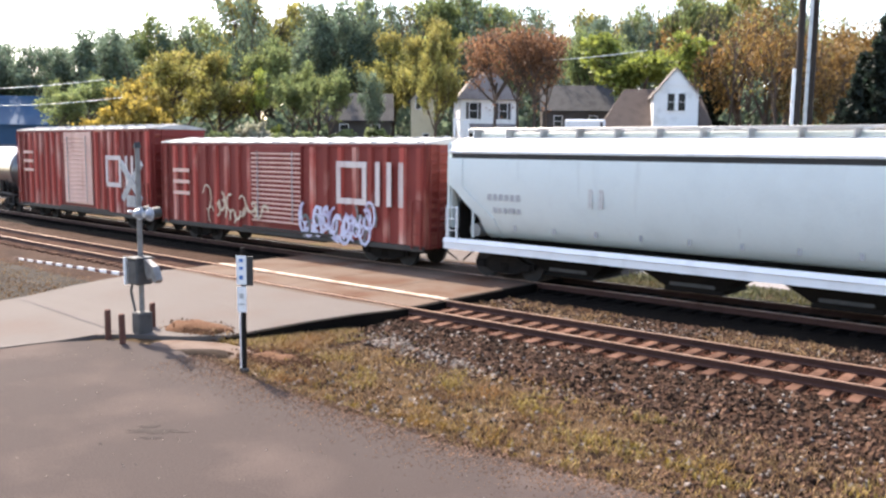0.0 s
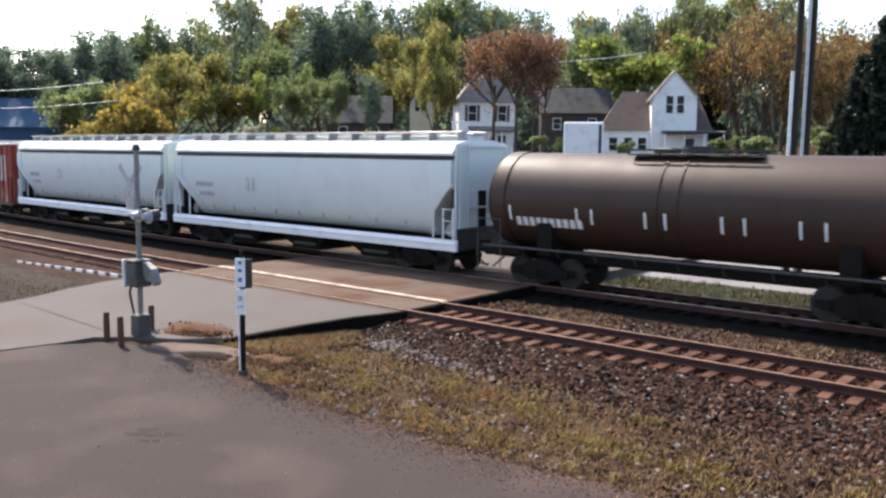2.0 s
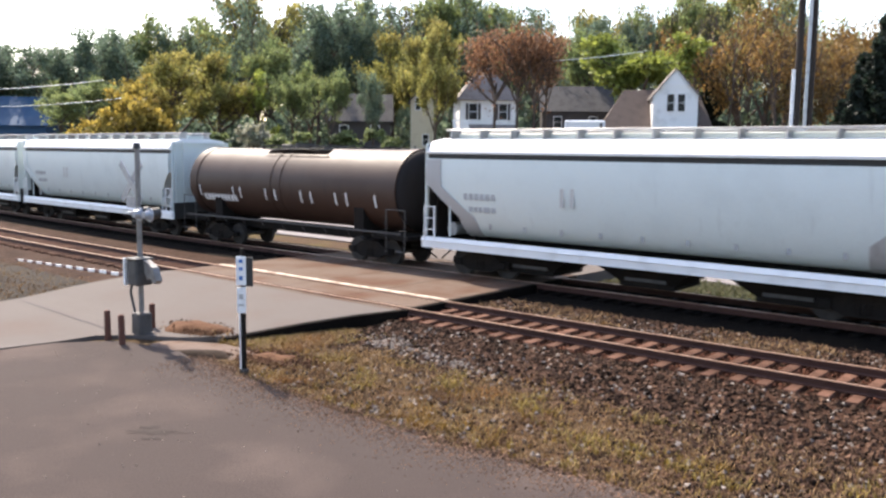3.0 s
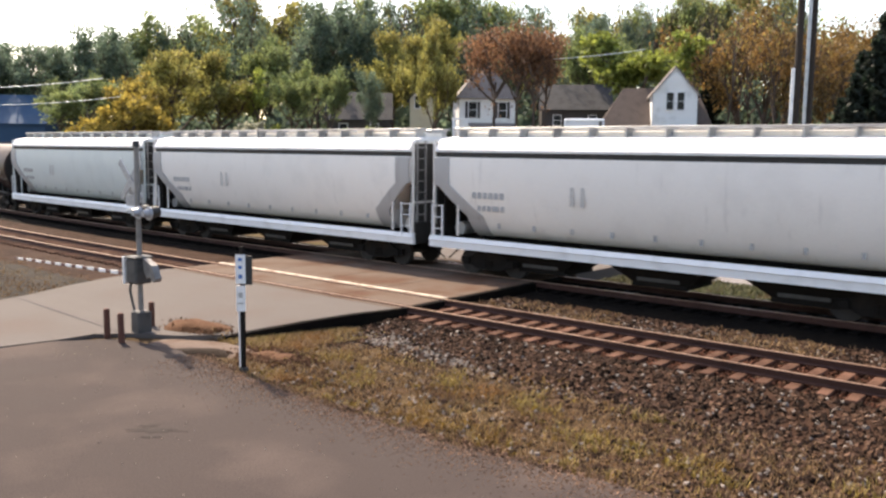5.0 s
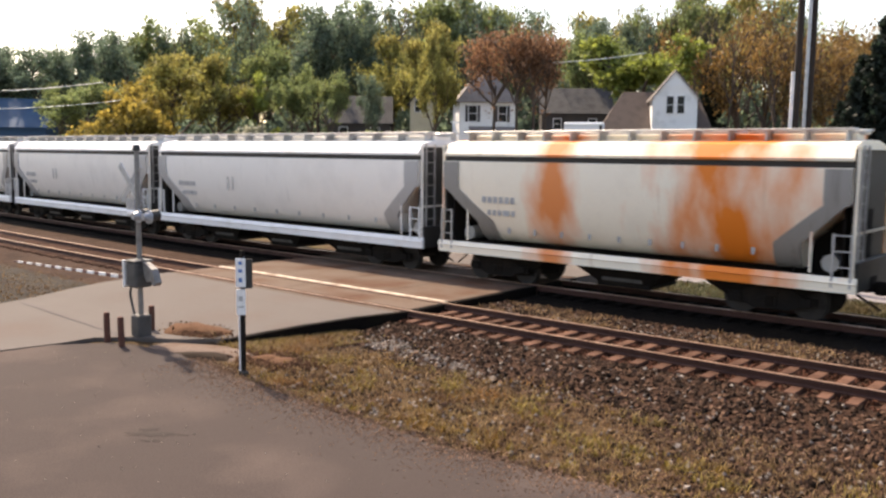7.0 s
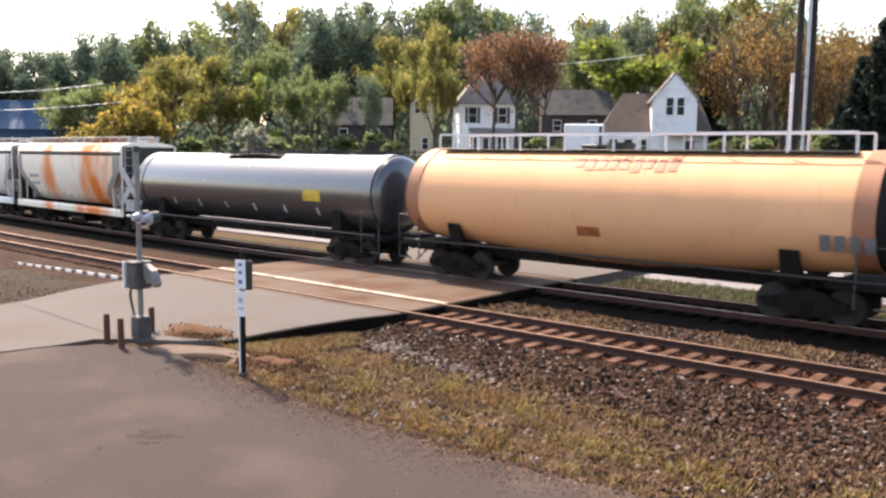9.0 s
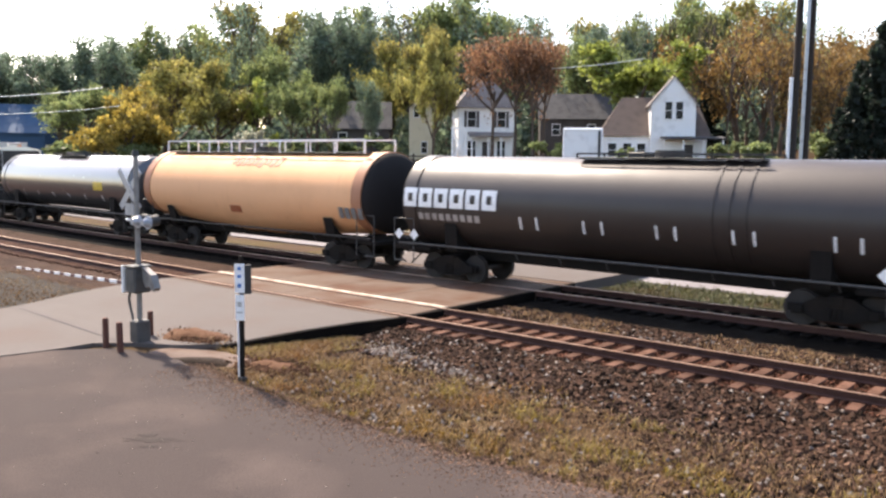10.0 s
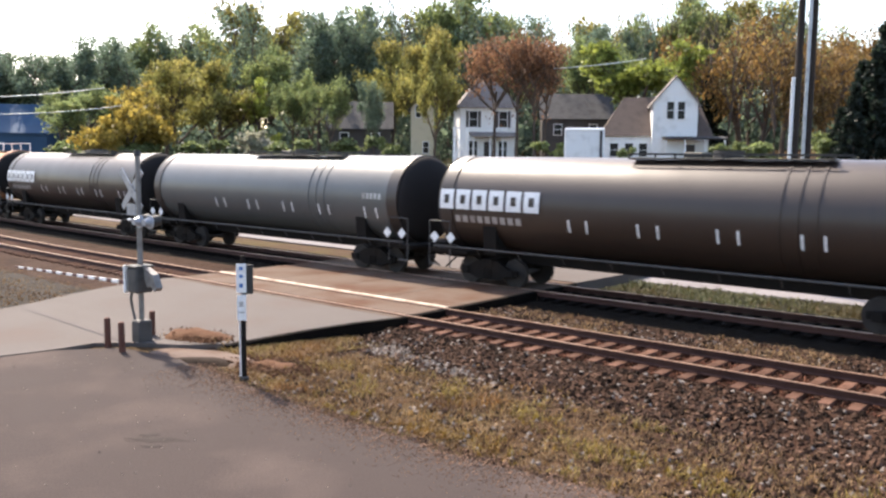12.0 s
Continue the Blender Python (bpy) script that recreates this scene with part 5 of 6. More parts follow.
def white_house():
    ob = thing("white_house", "white clapboard house with a tall front gable and brown roof", "house")
    # main block with its long roof, then the cross gable
    part("wall", box((11.9, 7.9, 3.3), (-1.9, 4.55, 1.65), bevel=0.02), M["siding"], ob)
    hip_roof(ob, -8.0, 4.2, 0.6, 8.5, 3.3, 8.0, M["shingle"])
    gable_wall(ob, -2.4, 2.6, -0.4, 5.0, 7.0, 10.0, "y", M["siding"])
    gable_roof(ob, -2.4, 2.6, -0.4, 5.0, 7.0, 10.0, "y", M["shingle_pale"], 0.3)
    part("gable_panel", prism([(-1.3, 8.1), (1.5, 8.1), (0.1, 9.6)], 0.08, "y", -0.5), M["siding"], ob)
    for x in (-0.45, 0.75):
        house_window(ob, x, -0.42, 6.2, 0.75, 1.9)
    for x in (-6.6, -4.9, -3.3):
        house_window(ob, x, 0.56, 1.7, 0.9, 1.5)
    # porch
    part("porch_roof", box((7.0, 2.2, 0.18), (2.2, -1.2, 3.1), Matrix.Rotation(math.radians(6), 4, "X"), 0.03), M["shingle_dark"], ob)
    for x in (-1.0, 1.1, 3.3, 5.4):
        part("porch_post", box((0.16, 0.16, 3.0), (x, -2.1, 1.5), bevel=0.02), M["siding"], ob)
    part("porch_deck", box((7.0, 2.2, 0.3), (2.2, -1.2, 0.15), bevel=0.02), M["siding_dark"], ob)
    part("door", box((1.0, 0.08, 2.1), (1.9, -0.45, 1.3), bevel=0.02), M["siding_dark"], ob)
    return place_house(ob, 1184, 100, -8)


def hip_house():
    ob = thing("white_house", "white two-storey house with a pale hip roof and porch", "house")
    part("wall", box((7.2, 7.5, 5.6), (0, 3.75, 2.8), bevel=0.02), M["siding"], ob)
    bm = bmesh.new()
    loft(bm, [[(a * 4.1, 3.75 + b * 4.2, 5.5) for a, b in ((-1, -1), (1, -1), (1, 1), (-1, 1))], [(a * 0.4, 3.75 + b * 0.4, 9.0) for a, b in ((-1, -1), (1, -1), (1, 1), (-1, 1))]])
    part("roof", bm, M["shingle_pale"], ob)
    for x in (-1.9, 1.9):
        house_window(ob, x, 0, 4.4, 1.0, 1.5, True)
        house_window(ob, x, 0, 1.5, 1.0, 1.5)
    part("porch_roof", box((6.0, 2.2, 0.18), (0.6, -1.0, 2.9), Matrix.Rotation(math.radians(10), 4, "X"), 0.03), M["shingle_pale"], ob)
    for x in (-2.1, 0.0, 1.6, 3.2):
        part("porch_post", box((0.2, 0.2, 2.7), (x, -1.9, 1.35), bevel=0.02), M["siding"], ob)
    part("door", box((1.0, 0.08, 2.1), (0, -0.04, 1.15), bevel=0.02), M["siding_dark"], ob)
    return place(ob, pose(5.2, 105, ground_height(5.2, 105), 0, 0, 6) @ Matrix.Diagonal((0.95, 0.9, 1.22, 1)))


def plain_house(px, depth, wide, deep, eave, ridge, along, wall, roof, label, turn, windows=(), base=None):
    ob = thing("house", label, "house")
    gable_wall(ob, -wide / 2, wide / 2, 0, deep, eave, ridge, along, wall)
    gable_roof(ob, -wide / 2, wide / 2, 0, deep, eave, ridge, along, roof)
    for x, z, wd, hi in windows:
        house_window(ob, x, 0, z, wd, hi)
    return place_house(ob, px, depth, turn, base)


white_house()
hip_house()
plain_house(744, 112, 2.9, 6, 7.0, 8.6, "y", M["siding_cream"], M["shingle_dark"], "narrow cream house among the trees", 0, [(-0.5, 6.6, 0.6, 1.5), (0.5, 2.0, 0.7, 1.4)])
plain_house(635, 112, 8.0, 8, 4.6, 8.0, "x", M["siding_dark"], M["shingle_dark"], "dark house with a grey roof behind trees", 4, [(-2, 3.2, 1.0, 1.4), (2, 3.2, 1.0, 1.4)])
plain_house(1015, 120, 9.5, 8, 6.0, 9.4, "x", M["siding_dark"], M["shingle_dark"], "dark two-storey house half hidden by trees", -4, [(-2.6, 4.4, 1.0, 1.4), (2.2, 4.4, 1.0, 1.4)])
plain_house(-22, 120, 16, 12, 4.6, 8.6, "x", M["blue_roof"], M["blue_roof"], "blue metal building behind the tracks", 8)


def box_truck():
    ob = thing("box_truck", "white box truck body parked beyond the tracks", "truck")
    body = part("cargo_box", box((2.75, 5.6, 2.7), (0, 2.8, 2.25), bevel=0.10), M["white"], ob)
    part("corner_post", box((0.18, 0.05, 2.4), (1.12, -0.02, 2.2)), M["case_grey"], body)
    part("door_frame", box((2.3, 0.04, 0.08), (-0.05, -0.015, 3.45)), M["siding"], body)
    part("chassis", box((1.2, 7.6, 0.25), (0, 3.8, 0.72)), M["dark"], ob)
    part("cab", box((2.2, 1.9, 2.0), (0, 6.75, 1.75), bevel=0.15), M["white"], ob)
    for x in (-1.05, 1.05):
        for y in (1.3, 6.6):
            part("wheel", rod((x - 0.12, y, 0.42), (x + 0.12, y, 0.42), 0.42, sides=20), M["tyre"], ob)
    x = (1029 - 784) / 1527 * 60
    return place(ob, pose(x, 60, ground_height(x, 60), 0, 0, -9))


box_truck()


def parked_car(px, depth, turn):
    ob = thing("parked_car", "dark parked car in the shade of trees", "car", "parked cars")
    out = [(-2.2, 0.35), (2.2, 0.35), (2.25, 0.75), (1.9, 0.9), (1.1, 0.98), (0.6, 1.45), (-1.0, 1.48), (-1.7, 1.0), (-2.2, 0.92)]
    part("body", prism(out, 1.75, "y", -0.875), M["car_dark"], ob)
    part("side_glass", prism([(0.95, 1.0), (0.5, 1.38), (-0.95, 1.40), (-1.5, 1.02)], 1.79, "y", -0.895), M["glass"], ob)
    for x in (-1.35, 1.35):
        for y in (-0.8, 0.8):
            part("wheel", rod((x, y - 0.11, 0.33), (x, y + 0.11, 0.33), 0.33, sides=18), M["tyre"], ob)
    x = (px - 784) / 1527 * depth
    return place(ob, pose(x, depth, ground_height(x, depth), 0, 0, turn))


parked_car(520, 80, 8)
parked_car(600, 84, 4)
parked_car(655, 86, 10)
parked_car(700, 90, -6)


def bank_fence():
    """A dark post-and-rail fence along the top of the bank."""
    ob = thing("fence", "dark timber post-and-rail fence along the bank", "fence")
    a, b = Vector((-20.0, 80.0, 0)), Vector((-0.5, 88.0, 0))
    n = 9
    spots = []
    for i in range(n):
        p = a.lerp(b, i / (n - 1))
        p.z = ground_height(p.x, p.y)
        spots.append(p)
        part("post", box((0.16, 0.16, 1.7), (p.x, p.y, p.z + 0.75), bevel=0.02), M["wood_pole"], ob)
    for p, q in zip(spots, spots[1:]):
        for up in (0.55, 1.3):
            part("rail", rod((p.x, p.y, p.z + up), (q.x, q.y, q.z + up), 0.07, sides=6), M["wood_pole"], ob)
    return ob


bank_fence()


def lattice_stand():
    ob = thing("lattice_stand", "small white braced timber stand by the houses", "stand")
    for x in (-0.7, 0.7):
        part("post", box((0.2, 0.2, 4.2), (x, 0, 2.1), bevel=0.02), M["siding"], ob)
    for lean in (-24, 24):
        part("brace", box((0.16, 0.08, 3.4), (0, -0.14 if lean > 0 else 0.14, 2.4), Matrix.Rotation(math.radians(lean), 4, "Y")), M["siding"], ob)
    part("rail", box((1.8, 0.16, 0.16), (0, 0, 4.2), bevel=0.02), M["siding"], ob)
    return place(ob, pose((812 - 784) / 1527 * 92, 92, ground_height(1.7, 92)))


lattice_stand()

# ---- trees ----


def tube(bm, pts, radii, sides=7):
    rings = []
    for i, p in enumerate(pts):
        d = (pts[min(i + 1, len(pts) - 1)] - pts[max(i - 1, 0)]).normalized()
        q = d.to_track_quat("Z", "Y")
        rings.append([p + q @ Vector((radii[i] * math.cos(a * math.tau / sides), radii[i] * math.sin(a * math.tau / sides), 0)) for a in range(sides)])
    vs = [[bm.verts.new(c) for c in r] for r in rings]
    for a, b in zip(vs, vs[1:]):
        for i in range(sides):
            j = (i + 1) % sides
            bm.faces.new((a[i], a[j], b[j], b[i]))


def make_tree(seed, high, spread, leaf, density, label, trunk=0.30, low=0.25, leaf_size=0.32, twiggy=1.0, name="tree", category="tree"):
    """A trunk that forks into limbs and twigs, with leaves in clumps along the outer twigs."""
    rng = random.Random(seed)
    wood, ends = bmesh.new(), []
    r0 = trunk

    def grow(p, d, length, radius, level):
        pts, radii = [p.copy()], [radius]
        k = 4
        for i in range(k):
            d = (d + Vector((rng.uniform(-1, 1), rng.uniform(-1, 1), rng.uniform(-0.4, 0.7))) * 0.16).normalized()
            pts.append(pts[-1] + d * (length / k))
            radii.append(radius * (1 - 0.55 * (i + 1) / k))
        tube(wood, pts, radii, 7 if level == 0 else 5 if level == 1 else 3)
        if level >= 2:
            ends.append((pts[2], pts[-1]))
            if level == 3 or rng.random() > 0.75 * twiggy:
                return
        n = (6, 4, 3)[min(level, 2)]
        for i in range(n):
            f = rng.uniform(low if level == 0 else 0.35, 1.0)
            at = pts[min(int(f * k), k - 1)].lerp(pts[min(int(f * k) + 1, k)], f * k % 1)
            a = rng.uniform(0, math.tau)
            out = Vector((math.cos(a), math.sin(a), rng.uniform(0.15, 1.0))) * spread + d * 0.6
            grow(at, out.normalized(), length * rng.uniform(0.48, 0.72), radius * 0.5, level + 1)
        ends.append((pts[2], pts[-1]))

    grow(Vector((0, 0, -0.4)), Vector((0, 0, 1)), high * 0.58, r0, 0)
    tall = max(b.z for _, b in ends)
    ob = thing(name, label, category)
    part("trunk", wood, M["bark"], ob, smooth_faces=True)
    # leaves: small bent quads scattered round the twigs
    verts, faces = [], []
    for a, b in ends:
        n = int(density * 1.5 * rng.uniform(0.2, 1.8))
        for _ in range(n):
            c = a.lerp(b, rng.uniform(0.1, 1.15)) + Vector((rng.gauss(0, 1), rng.gauss(0, 1), rng.gauss(0, 0.8))) * high * 0.035
            q = Euler((rng.uniform(0, 6.3), rng.uniform(0, 6.3), rng.uniform(0, 6.3))).to_quaternion()
            sz = leaf_size * rng.uniform(0.4, 1.15)
            i = len(verts)
            verts += [c + q @ Vector(v) for v in ((-sz * 0.5, -sz * 0.35, 0), (0, -sz * 0.45, sz * 0.12), (sz * 0.55, 0, 0), (0, sz * 0.45, sz * 0.12), (-sz * 0.5, sz * 0.3, 0))]
            faces.append((i, i + 1, i + 2, i + 3, i + 4))
    if faces:
        me = bpy.data.meshes.new("crown")
        me.from_pydata(verts, [], faces)
        me.materials.append(leaf)
        crown = new("crown", me)
        crown.parent = ob
    ob["tall"] = tall
    return ob


def make_conifer(seed, high, spread, label):
    rng = random.Random(seed)
    ob = thing("conifer", label, "tree")
    part("trunk", rod((0, 0, -0.4), (0, 0, high * 0.96), 0.22, 0.03, 8), M["bark"], ob)
    verts, faces = [], []
    for k in range(int(high * 9)):
        t = rng.random() ** 0.8
        z = 0.8 + t * (high - 0.8)
        reach = spread * (1 - t) * rng.uniform(0.55, 1.1) + 0.15
        a = rng.uniform(0, math.tau)
        d = Vector((math.cos(a), math.sin(a), -0.25))
        for _ in range(60):
            f = rng.random() ** 0.7
            c = Vector((0, 0, z)) + d * reach * f + Vector((rng.gauss(0, 0.14), rng.gauss(0, 0.14), rng.gauss(0, 0.12)))
            q = Euler((rng.uniform(0, 6.3), rng.uniform(0, 6.3), rng.uniform(0, 6.3))).to_quaternion()
            sz = rng.uniform(0.35, 0.75)
            i = len(verts)
            verts += [c + q @ Vector(v) for v in ((-sz * 0.5, -sz * 0.25, 0), (sz * 0.5, 0, 0.05), (-sz * 0.5, sz * 0.25, 0))]
            faces.append((i, i + 1, i + 2))
    me = bpy.data.meshes.new("crown")
    me.from_pydata(verts, [], faces)
    me.materials.append(LEAF["pine"])
    new("crown", me).parent = ob
    ob["tall"] = high
    return ob


PROTO = {
    "green": make_tree(1, 12, 1.0, LEAF["green"], 46, "leafy green broadleaf tree on the hillside", leaf_size=0.31),
    "deep": make_tree(2, 15, 0.8, LEAF["deep"], 44, "tall dark green broadleaf tree", leaf_size=0.31),
    "lime": make_tree(3, 9, 0.9, LEAF["lime"], 50, "bright lime green leafy tree", leaf_size=0.31),
    "olive": make_tree(4, 11, 1.1, LEAF["olive"], 46, "olive and yellow autumn tree", leaf_size=0.30),
    "gold": make_tree(5, 7, 1.2, LEAF["gold"], 50, "golden yellow autumn tree", low=0.12, leaf_size=0.26),
    "rust": make_tree(6, 10, 1.3, LEAF["rust"], 12, "russet tree with many bare limbs", leaf_size=0.22, low=0.72, trunk=0.2),
    "orange": make_tree(7, 13, 0.7, LEAF["orange"], 22, "tall thin orange-brown autumn tree", leaf_size=0.26),
    "bare": make_tree(8, 13, 0.8, LEAF["olive"], 1.2, "nearly bare tree with thin twigs", leaf_size=0.3, trunk=0.22),
    "lacy": make_tree(12, 15, 0.75, LEAF["green"], 9, "tall thin-leaved tree on the skyline", leaf_size=0.34, trunk=0.24),
    "lacy_deep": make_tree(13, 16, 0.6, LEAF["deep"], 11, "tall slender dark tree on the skyline", leaf_size=0.34, trunk=0.24),
    "shrub": make_tree(9, 3.2, 1.5, LEAF["green"], 26, "round green shrub on the bank", trunk=0.08, low=0.05, leaf_size=0.24, name="shrub", category="shrub"),
    "bloom": make_tree(10, 4.0, 1.4, LEAF["bloom"], 20, "pale grey-green shrub on the bank", trunk=0.08, low=0.05, leaf_size=0.24, name="shrub", category="shrub"),
    "pine": make_conifer(11, 11, 3.0, "dark green conifer with drooping boughs"),
}


def plant(kind, px, top, depth, turn=0.0, wide=1.0):
    """Stands a tree at a bearing and depth so that it reaches a given height of view."""
    src = PROTO[kind]
    x = (px - 784) / 1527.0 * depth
    z = ground_height(x, depth)
    crest = EYE + (262 + (px - 784) * 0.0096 - top) / 1527.0 * depth
    k = max(crest - z, 1.0) / (src["tall"] * 1.03)
    ob = copy_thing(src, pose(x, depth, z, 0, 0, turn))
    ob.scale = (k * wide, k * wide, k)
    return ob


def make_woods():
    rows = [
        # the near trees, from the blue building to the conifer
        ("green", 118, 148, 105, 10, 1.1), ("green", 175, 130, 112, 80, 1.0), ("gold", 225, 150, 92, 30, 0.9), ("gold", 262, 130, 96, 140, 0.9), ("olive", 320, 92, 104, 0, 1.0),
        ("olive", 385, 98, 108, 210, 0.9), ("olive", 295, 105, 118, 60, 0.9), ("green", 470, 60, 112, 45, 0.75), ("lime", 455, 120, 108, 300, 0.7), ("bloom", 450, 212, 92, 0, 1.2),
        ("deep", 560, 15, 130, 20, 0.85), ("deep", 610, 10, 136, 190, 0.8), ("deep", 655, 35, 132, 100, 0.7), ("green", 545, 110, 116, 250, 0.7), ("olive", 690, 60, 126, 70, 0.6),
        ("olive", 765, 38, 120, 15, 0.55), ("olive", 735, 70, 116, 95, 0.5), ("green", 740, 90, 126, 330, 0.6), ("rust", 868, 42, 96, 0, 0.8), ("rust", 912, 34, 92, 95, 0.75), ("rust", 942, 40, 92, 200, 0.7), ("rust", 958, 52, 94, 300, 0.65), ("bare", 945, 10, 130, 40, 0.7),
        ("deep", 1050, 30, 135, 60, 0.7), ("green", 1035, 55, 128, 200, 0.7), ("deep", 1095, 40, 140, 310, 0.7), ("lime", 1150, 50, 110, 0, 1.25), ("lime", 1195, 75, 126, 130, 0.7),
        ("orange", 1300, 20, 112, 0, 0.8), ("orange", 1335, 40, 106, 90, 0.8), ("orange", 1375, 60, 118, 180, 0.8), ("bare", 1255, 5, 126, 220, 0.7), ("bare", 1320, -20, 128, 50, 0.8),
        ("orange", 1480, 60, 116, 240, 0.9), ("orange", 1450, 85, 104, 20, 0.8), ("bare", 1285, 0, 104, 10, 0.6), ("bare", 1360, 8, 100, 150, 0.6), ("bare", 1415, 20, 106, 260, 0.6), ("bare", 1225, 20, 118, 60, 0.6), ("pine", 1245, 118, 118, 40, 1.3), ("deep", -15, 70, 128, 70, 1.0), ("deep", 22, 78, 134, 160, 1.0), ("deep", 62, 82, 130, 300, 1.0), ("deep", 105, 84, 132, 20, 1.0), ("deep", 150, 72, 136, 110, 0.9), ("deep", 215, 52, 138, 200, 0.9), ("olive", 765, 60, 104, 180, 0.42), ("orange", 1500, 40, 112, 30, 0.8), ("orange", 1462, 38, 118, 140, 0.8), ("pine", 1476, 175, 78, 10, 1.3), ("pine", 1512, 96, 80, 200, 1.3), ("pine", 1552, 30, 84, 300, 1.3), ("bare", 62, 72, 150, 0, 0.6), ("bare", 108, 66, 150, 110, 0.6), ("bare", 20, 80, 150, 200, 0.6), ("pine", 1535, 70, 78, 0, 1.2), ("pine", 1580, 40, 82, 70, 1.2), ("pine", 1500, 135, 76, 120, 1.1),
        ("green", 588, 118, 100, 30, 0.7), ("deep", 660, 128, 102, 200, 0.6), ("green", 520, 128, 104, 120, 0.7), ("shrub", 620, 226, 98, 10, 1.3), ("shrub", 500, 232, 90, 0, 1.2), ("shrub", 350, 232, 92, 40, 1.4), ("shrub", 250, 236, 92, 90, 1.4), ("shrub", 130, 230, 96, 10, 1.3), ("shrub", 985, 236, 84, 160, 1.2),
        ("shrub", 1100, 245, 92, 0, 0.7), ("shrub", 1275, 236, 88, 0, 1.0), ("shrub", 1335, 236, 84, 60, 1.3), ("shrub", 1460, 220, 80, 90, 1.3), ("shrub", 690, 238, 96, 120, 1.2),
    ]
    for kind, px, top, depth, turn, wide in rows:
        plant(kind, px, top, depth, turn, wide)
    # second and third ranks up the hill
    rng = random.Random(21)
    def line_top(px):
        marks = [(-120, 110), (0, 105), (100, 92), (200, 82), (300, 50), (430, 5), (520, 35), (600, 12), (700, 10), (800, -15), (900, 15), (985, 55), (1060, 20), (1200, 0), (1300, -10), (1440, 35), (1500, 62), (1568, 66), (1700, 60)]
        return float(np.interp(px, [a for a, _ in marks], [b for _, b in marks]))
    px = -90
    while px < 1680:
        kind = rng.choice(("deep", "green", "green", "olive", "deep", "bare"))
        plant(kind, px, line_top(px) + rng.uniform(-24, 14), rng.uniform(150, 175), rng.uniform(0, 360), rng.uniform(0.65, 0.9))
        px += rng.uniform(40, 62)
    # thin crowns that stand above the rest, with sky between their twigs
    px = 150
    while px < 1480:
        plant(rng.choice(("lacy", "lacy_deep", "bare")), px, line_top(px) + rng.uniform(-42, -12), rng.uniform(138, 160), rng.uniform(0, 360), rng.uniform(0.6, 0.85))
        px += rng.uniform(34, 62)
    px = -120
    while px < 1700:
        kind = rng.choice(("deep", "green", "olive", "deep"))
        plant(kind, px, line_top(px) + rng.uniform(22, 60), rng.uniform(185, 215), rng.uniform(0, 360), rng.uniform(0.8, 1.1))
        px += rng.uniform(30, 45)


make_woods()


def understory():
    # saplings and brush that close the wood below the crowns
    rng = random.Random(77)
    verts, faces = [], []
    for _ in range(42000):
        px, depth = rng.uniform(-160, 1740), rng.uniform(128, 200)
        x = (px - 784) / 1527.0 * depth
        h = 11.0 * rng.random() ** 1.2 * (0.75 + 0.5 * noise.noise((px * 0.012, 0, 4)))
        c = Vector((x, depth, ground_height(x, depth) + h))
        q = Euler((rng.uniform(0, 6.3), rng.uniform(0, 6.3), rng.uniform(0, 6.3))).to_quaternion()
        sz = rng.uniform(0.4, 1.1)
        i = len(verts)
        verts += [c + q @ Vector(v) for v in ((-sz * 0.5, -sz * 0.35, 0), (0, -sz * 0.45, sz * 0.12), (sz * 0.55, 0, 0), (0, sz * 0.45, sz * 0.12), (-sz * 0.5, sz * 0.3, 0))]
        faces.append((i, i + 1, i + 2, i + 3, i + 4))
    me = bpy.data.meshes.new("underbrush")
    me.from_pydata(verts, [], faces)
    me.materials.append(LEAF["deep"])
    tagged(new("underbrush", me), "dense dark underbrush beneath the hillside trees", "underbrush", kind="stuff")


understory()
for k, ob in PROTO.items():
    # the pattern trees join the wood out on the hill's shoulder
    x, y = -150 + 14 * list(PROTO).index(k), 210
    place(ob, pose(x, y, ground_height(x, y)))

wire((-62, 98, 10.3), (-35, 90, 10.9), 0.5, 0.05)
wire((-62, 100, 8.8), (-34, 92, 9.2), 0.6, 0.035)
wire((10.6, 92, 13.45), (21, 92, 14.6), 0.15, 0.05)


# ---- pieces of the ground: ties, ballast stones, grass ----


def lay_ties(track, w0, runs, material):
    bm = box((0.23, 2.6, 0.18), (0, 0, -0.262), bevel=0.015)
    me = bpy.data.meshes.new("tie")
    bm.to_mesh(me)
    bm.free()
    me.materials.append(material)
    rng = random.Random(3)
    for a, b in runs:
        s = a
        while s < b:
            ob = new("tie", me)
            ob.parent = track
            ob.matrix_basis = at_plan(s, w0 + rng.uniform(-0.05, 0.05), rng.uniform(-0.006, 0.004), 90 * 0 + rng.uniform(-1.5, 1.5))
            s += 0.54 + rng.uniform(-0.03, 0.03)


lay_ties(bpy.data.objects["near_track"], 5.986, [(-10, 15.1), (26.2, 75)], M["tie"])
# far ties carry the same painted shade as their bed
lay_ties(bpy.data.objects["far_track"], 0.0, [(-10, 15.1), (26.2, 60)], M["shade_black"])


def scatter(name, count, spots, shape, material, label, category):
    """Many small pieces in one mesh. spots(rng) gives s, w, z, size; shape gives corner lists and faces."""
    rng = random.Random(len(name) * 7 + count)
    verts, faces = [], []
    for _ in range(count):
        spot = spots(rng)
        if not spot:
            continue
        s, w, z, size = spot
        p = plan(s, w, z)
        i = len(verts)
        vs, fs = shape(rng, size)
        verts += [p + v for v in vs]
        faces += [tuple(i + k for k in f) for f in fs]
    me = bpy.data.meshes.new(name)
    me.from_pydata(verts, [], faces)
    me.materials.append(material)
    return tagged(new(name, me), label, category, kind="stuff")


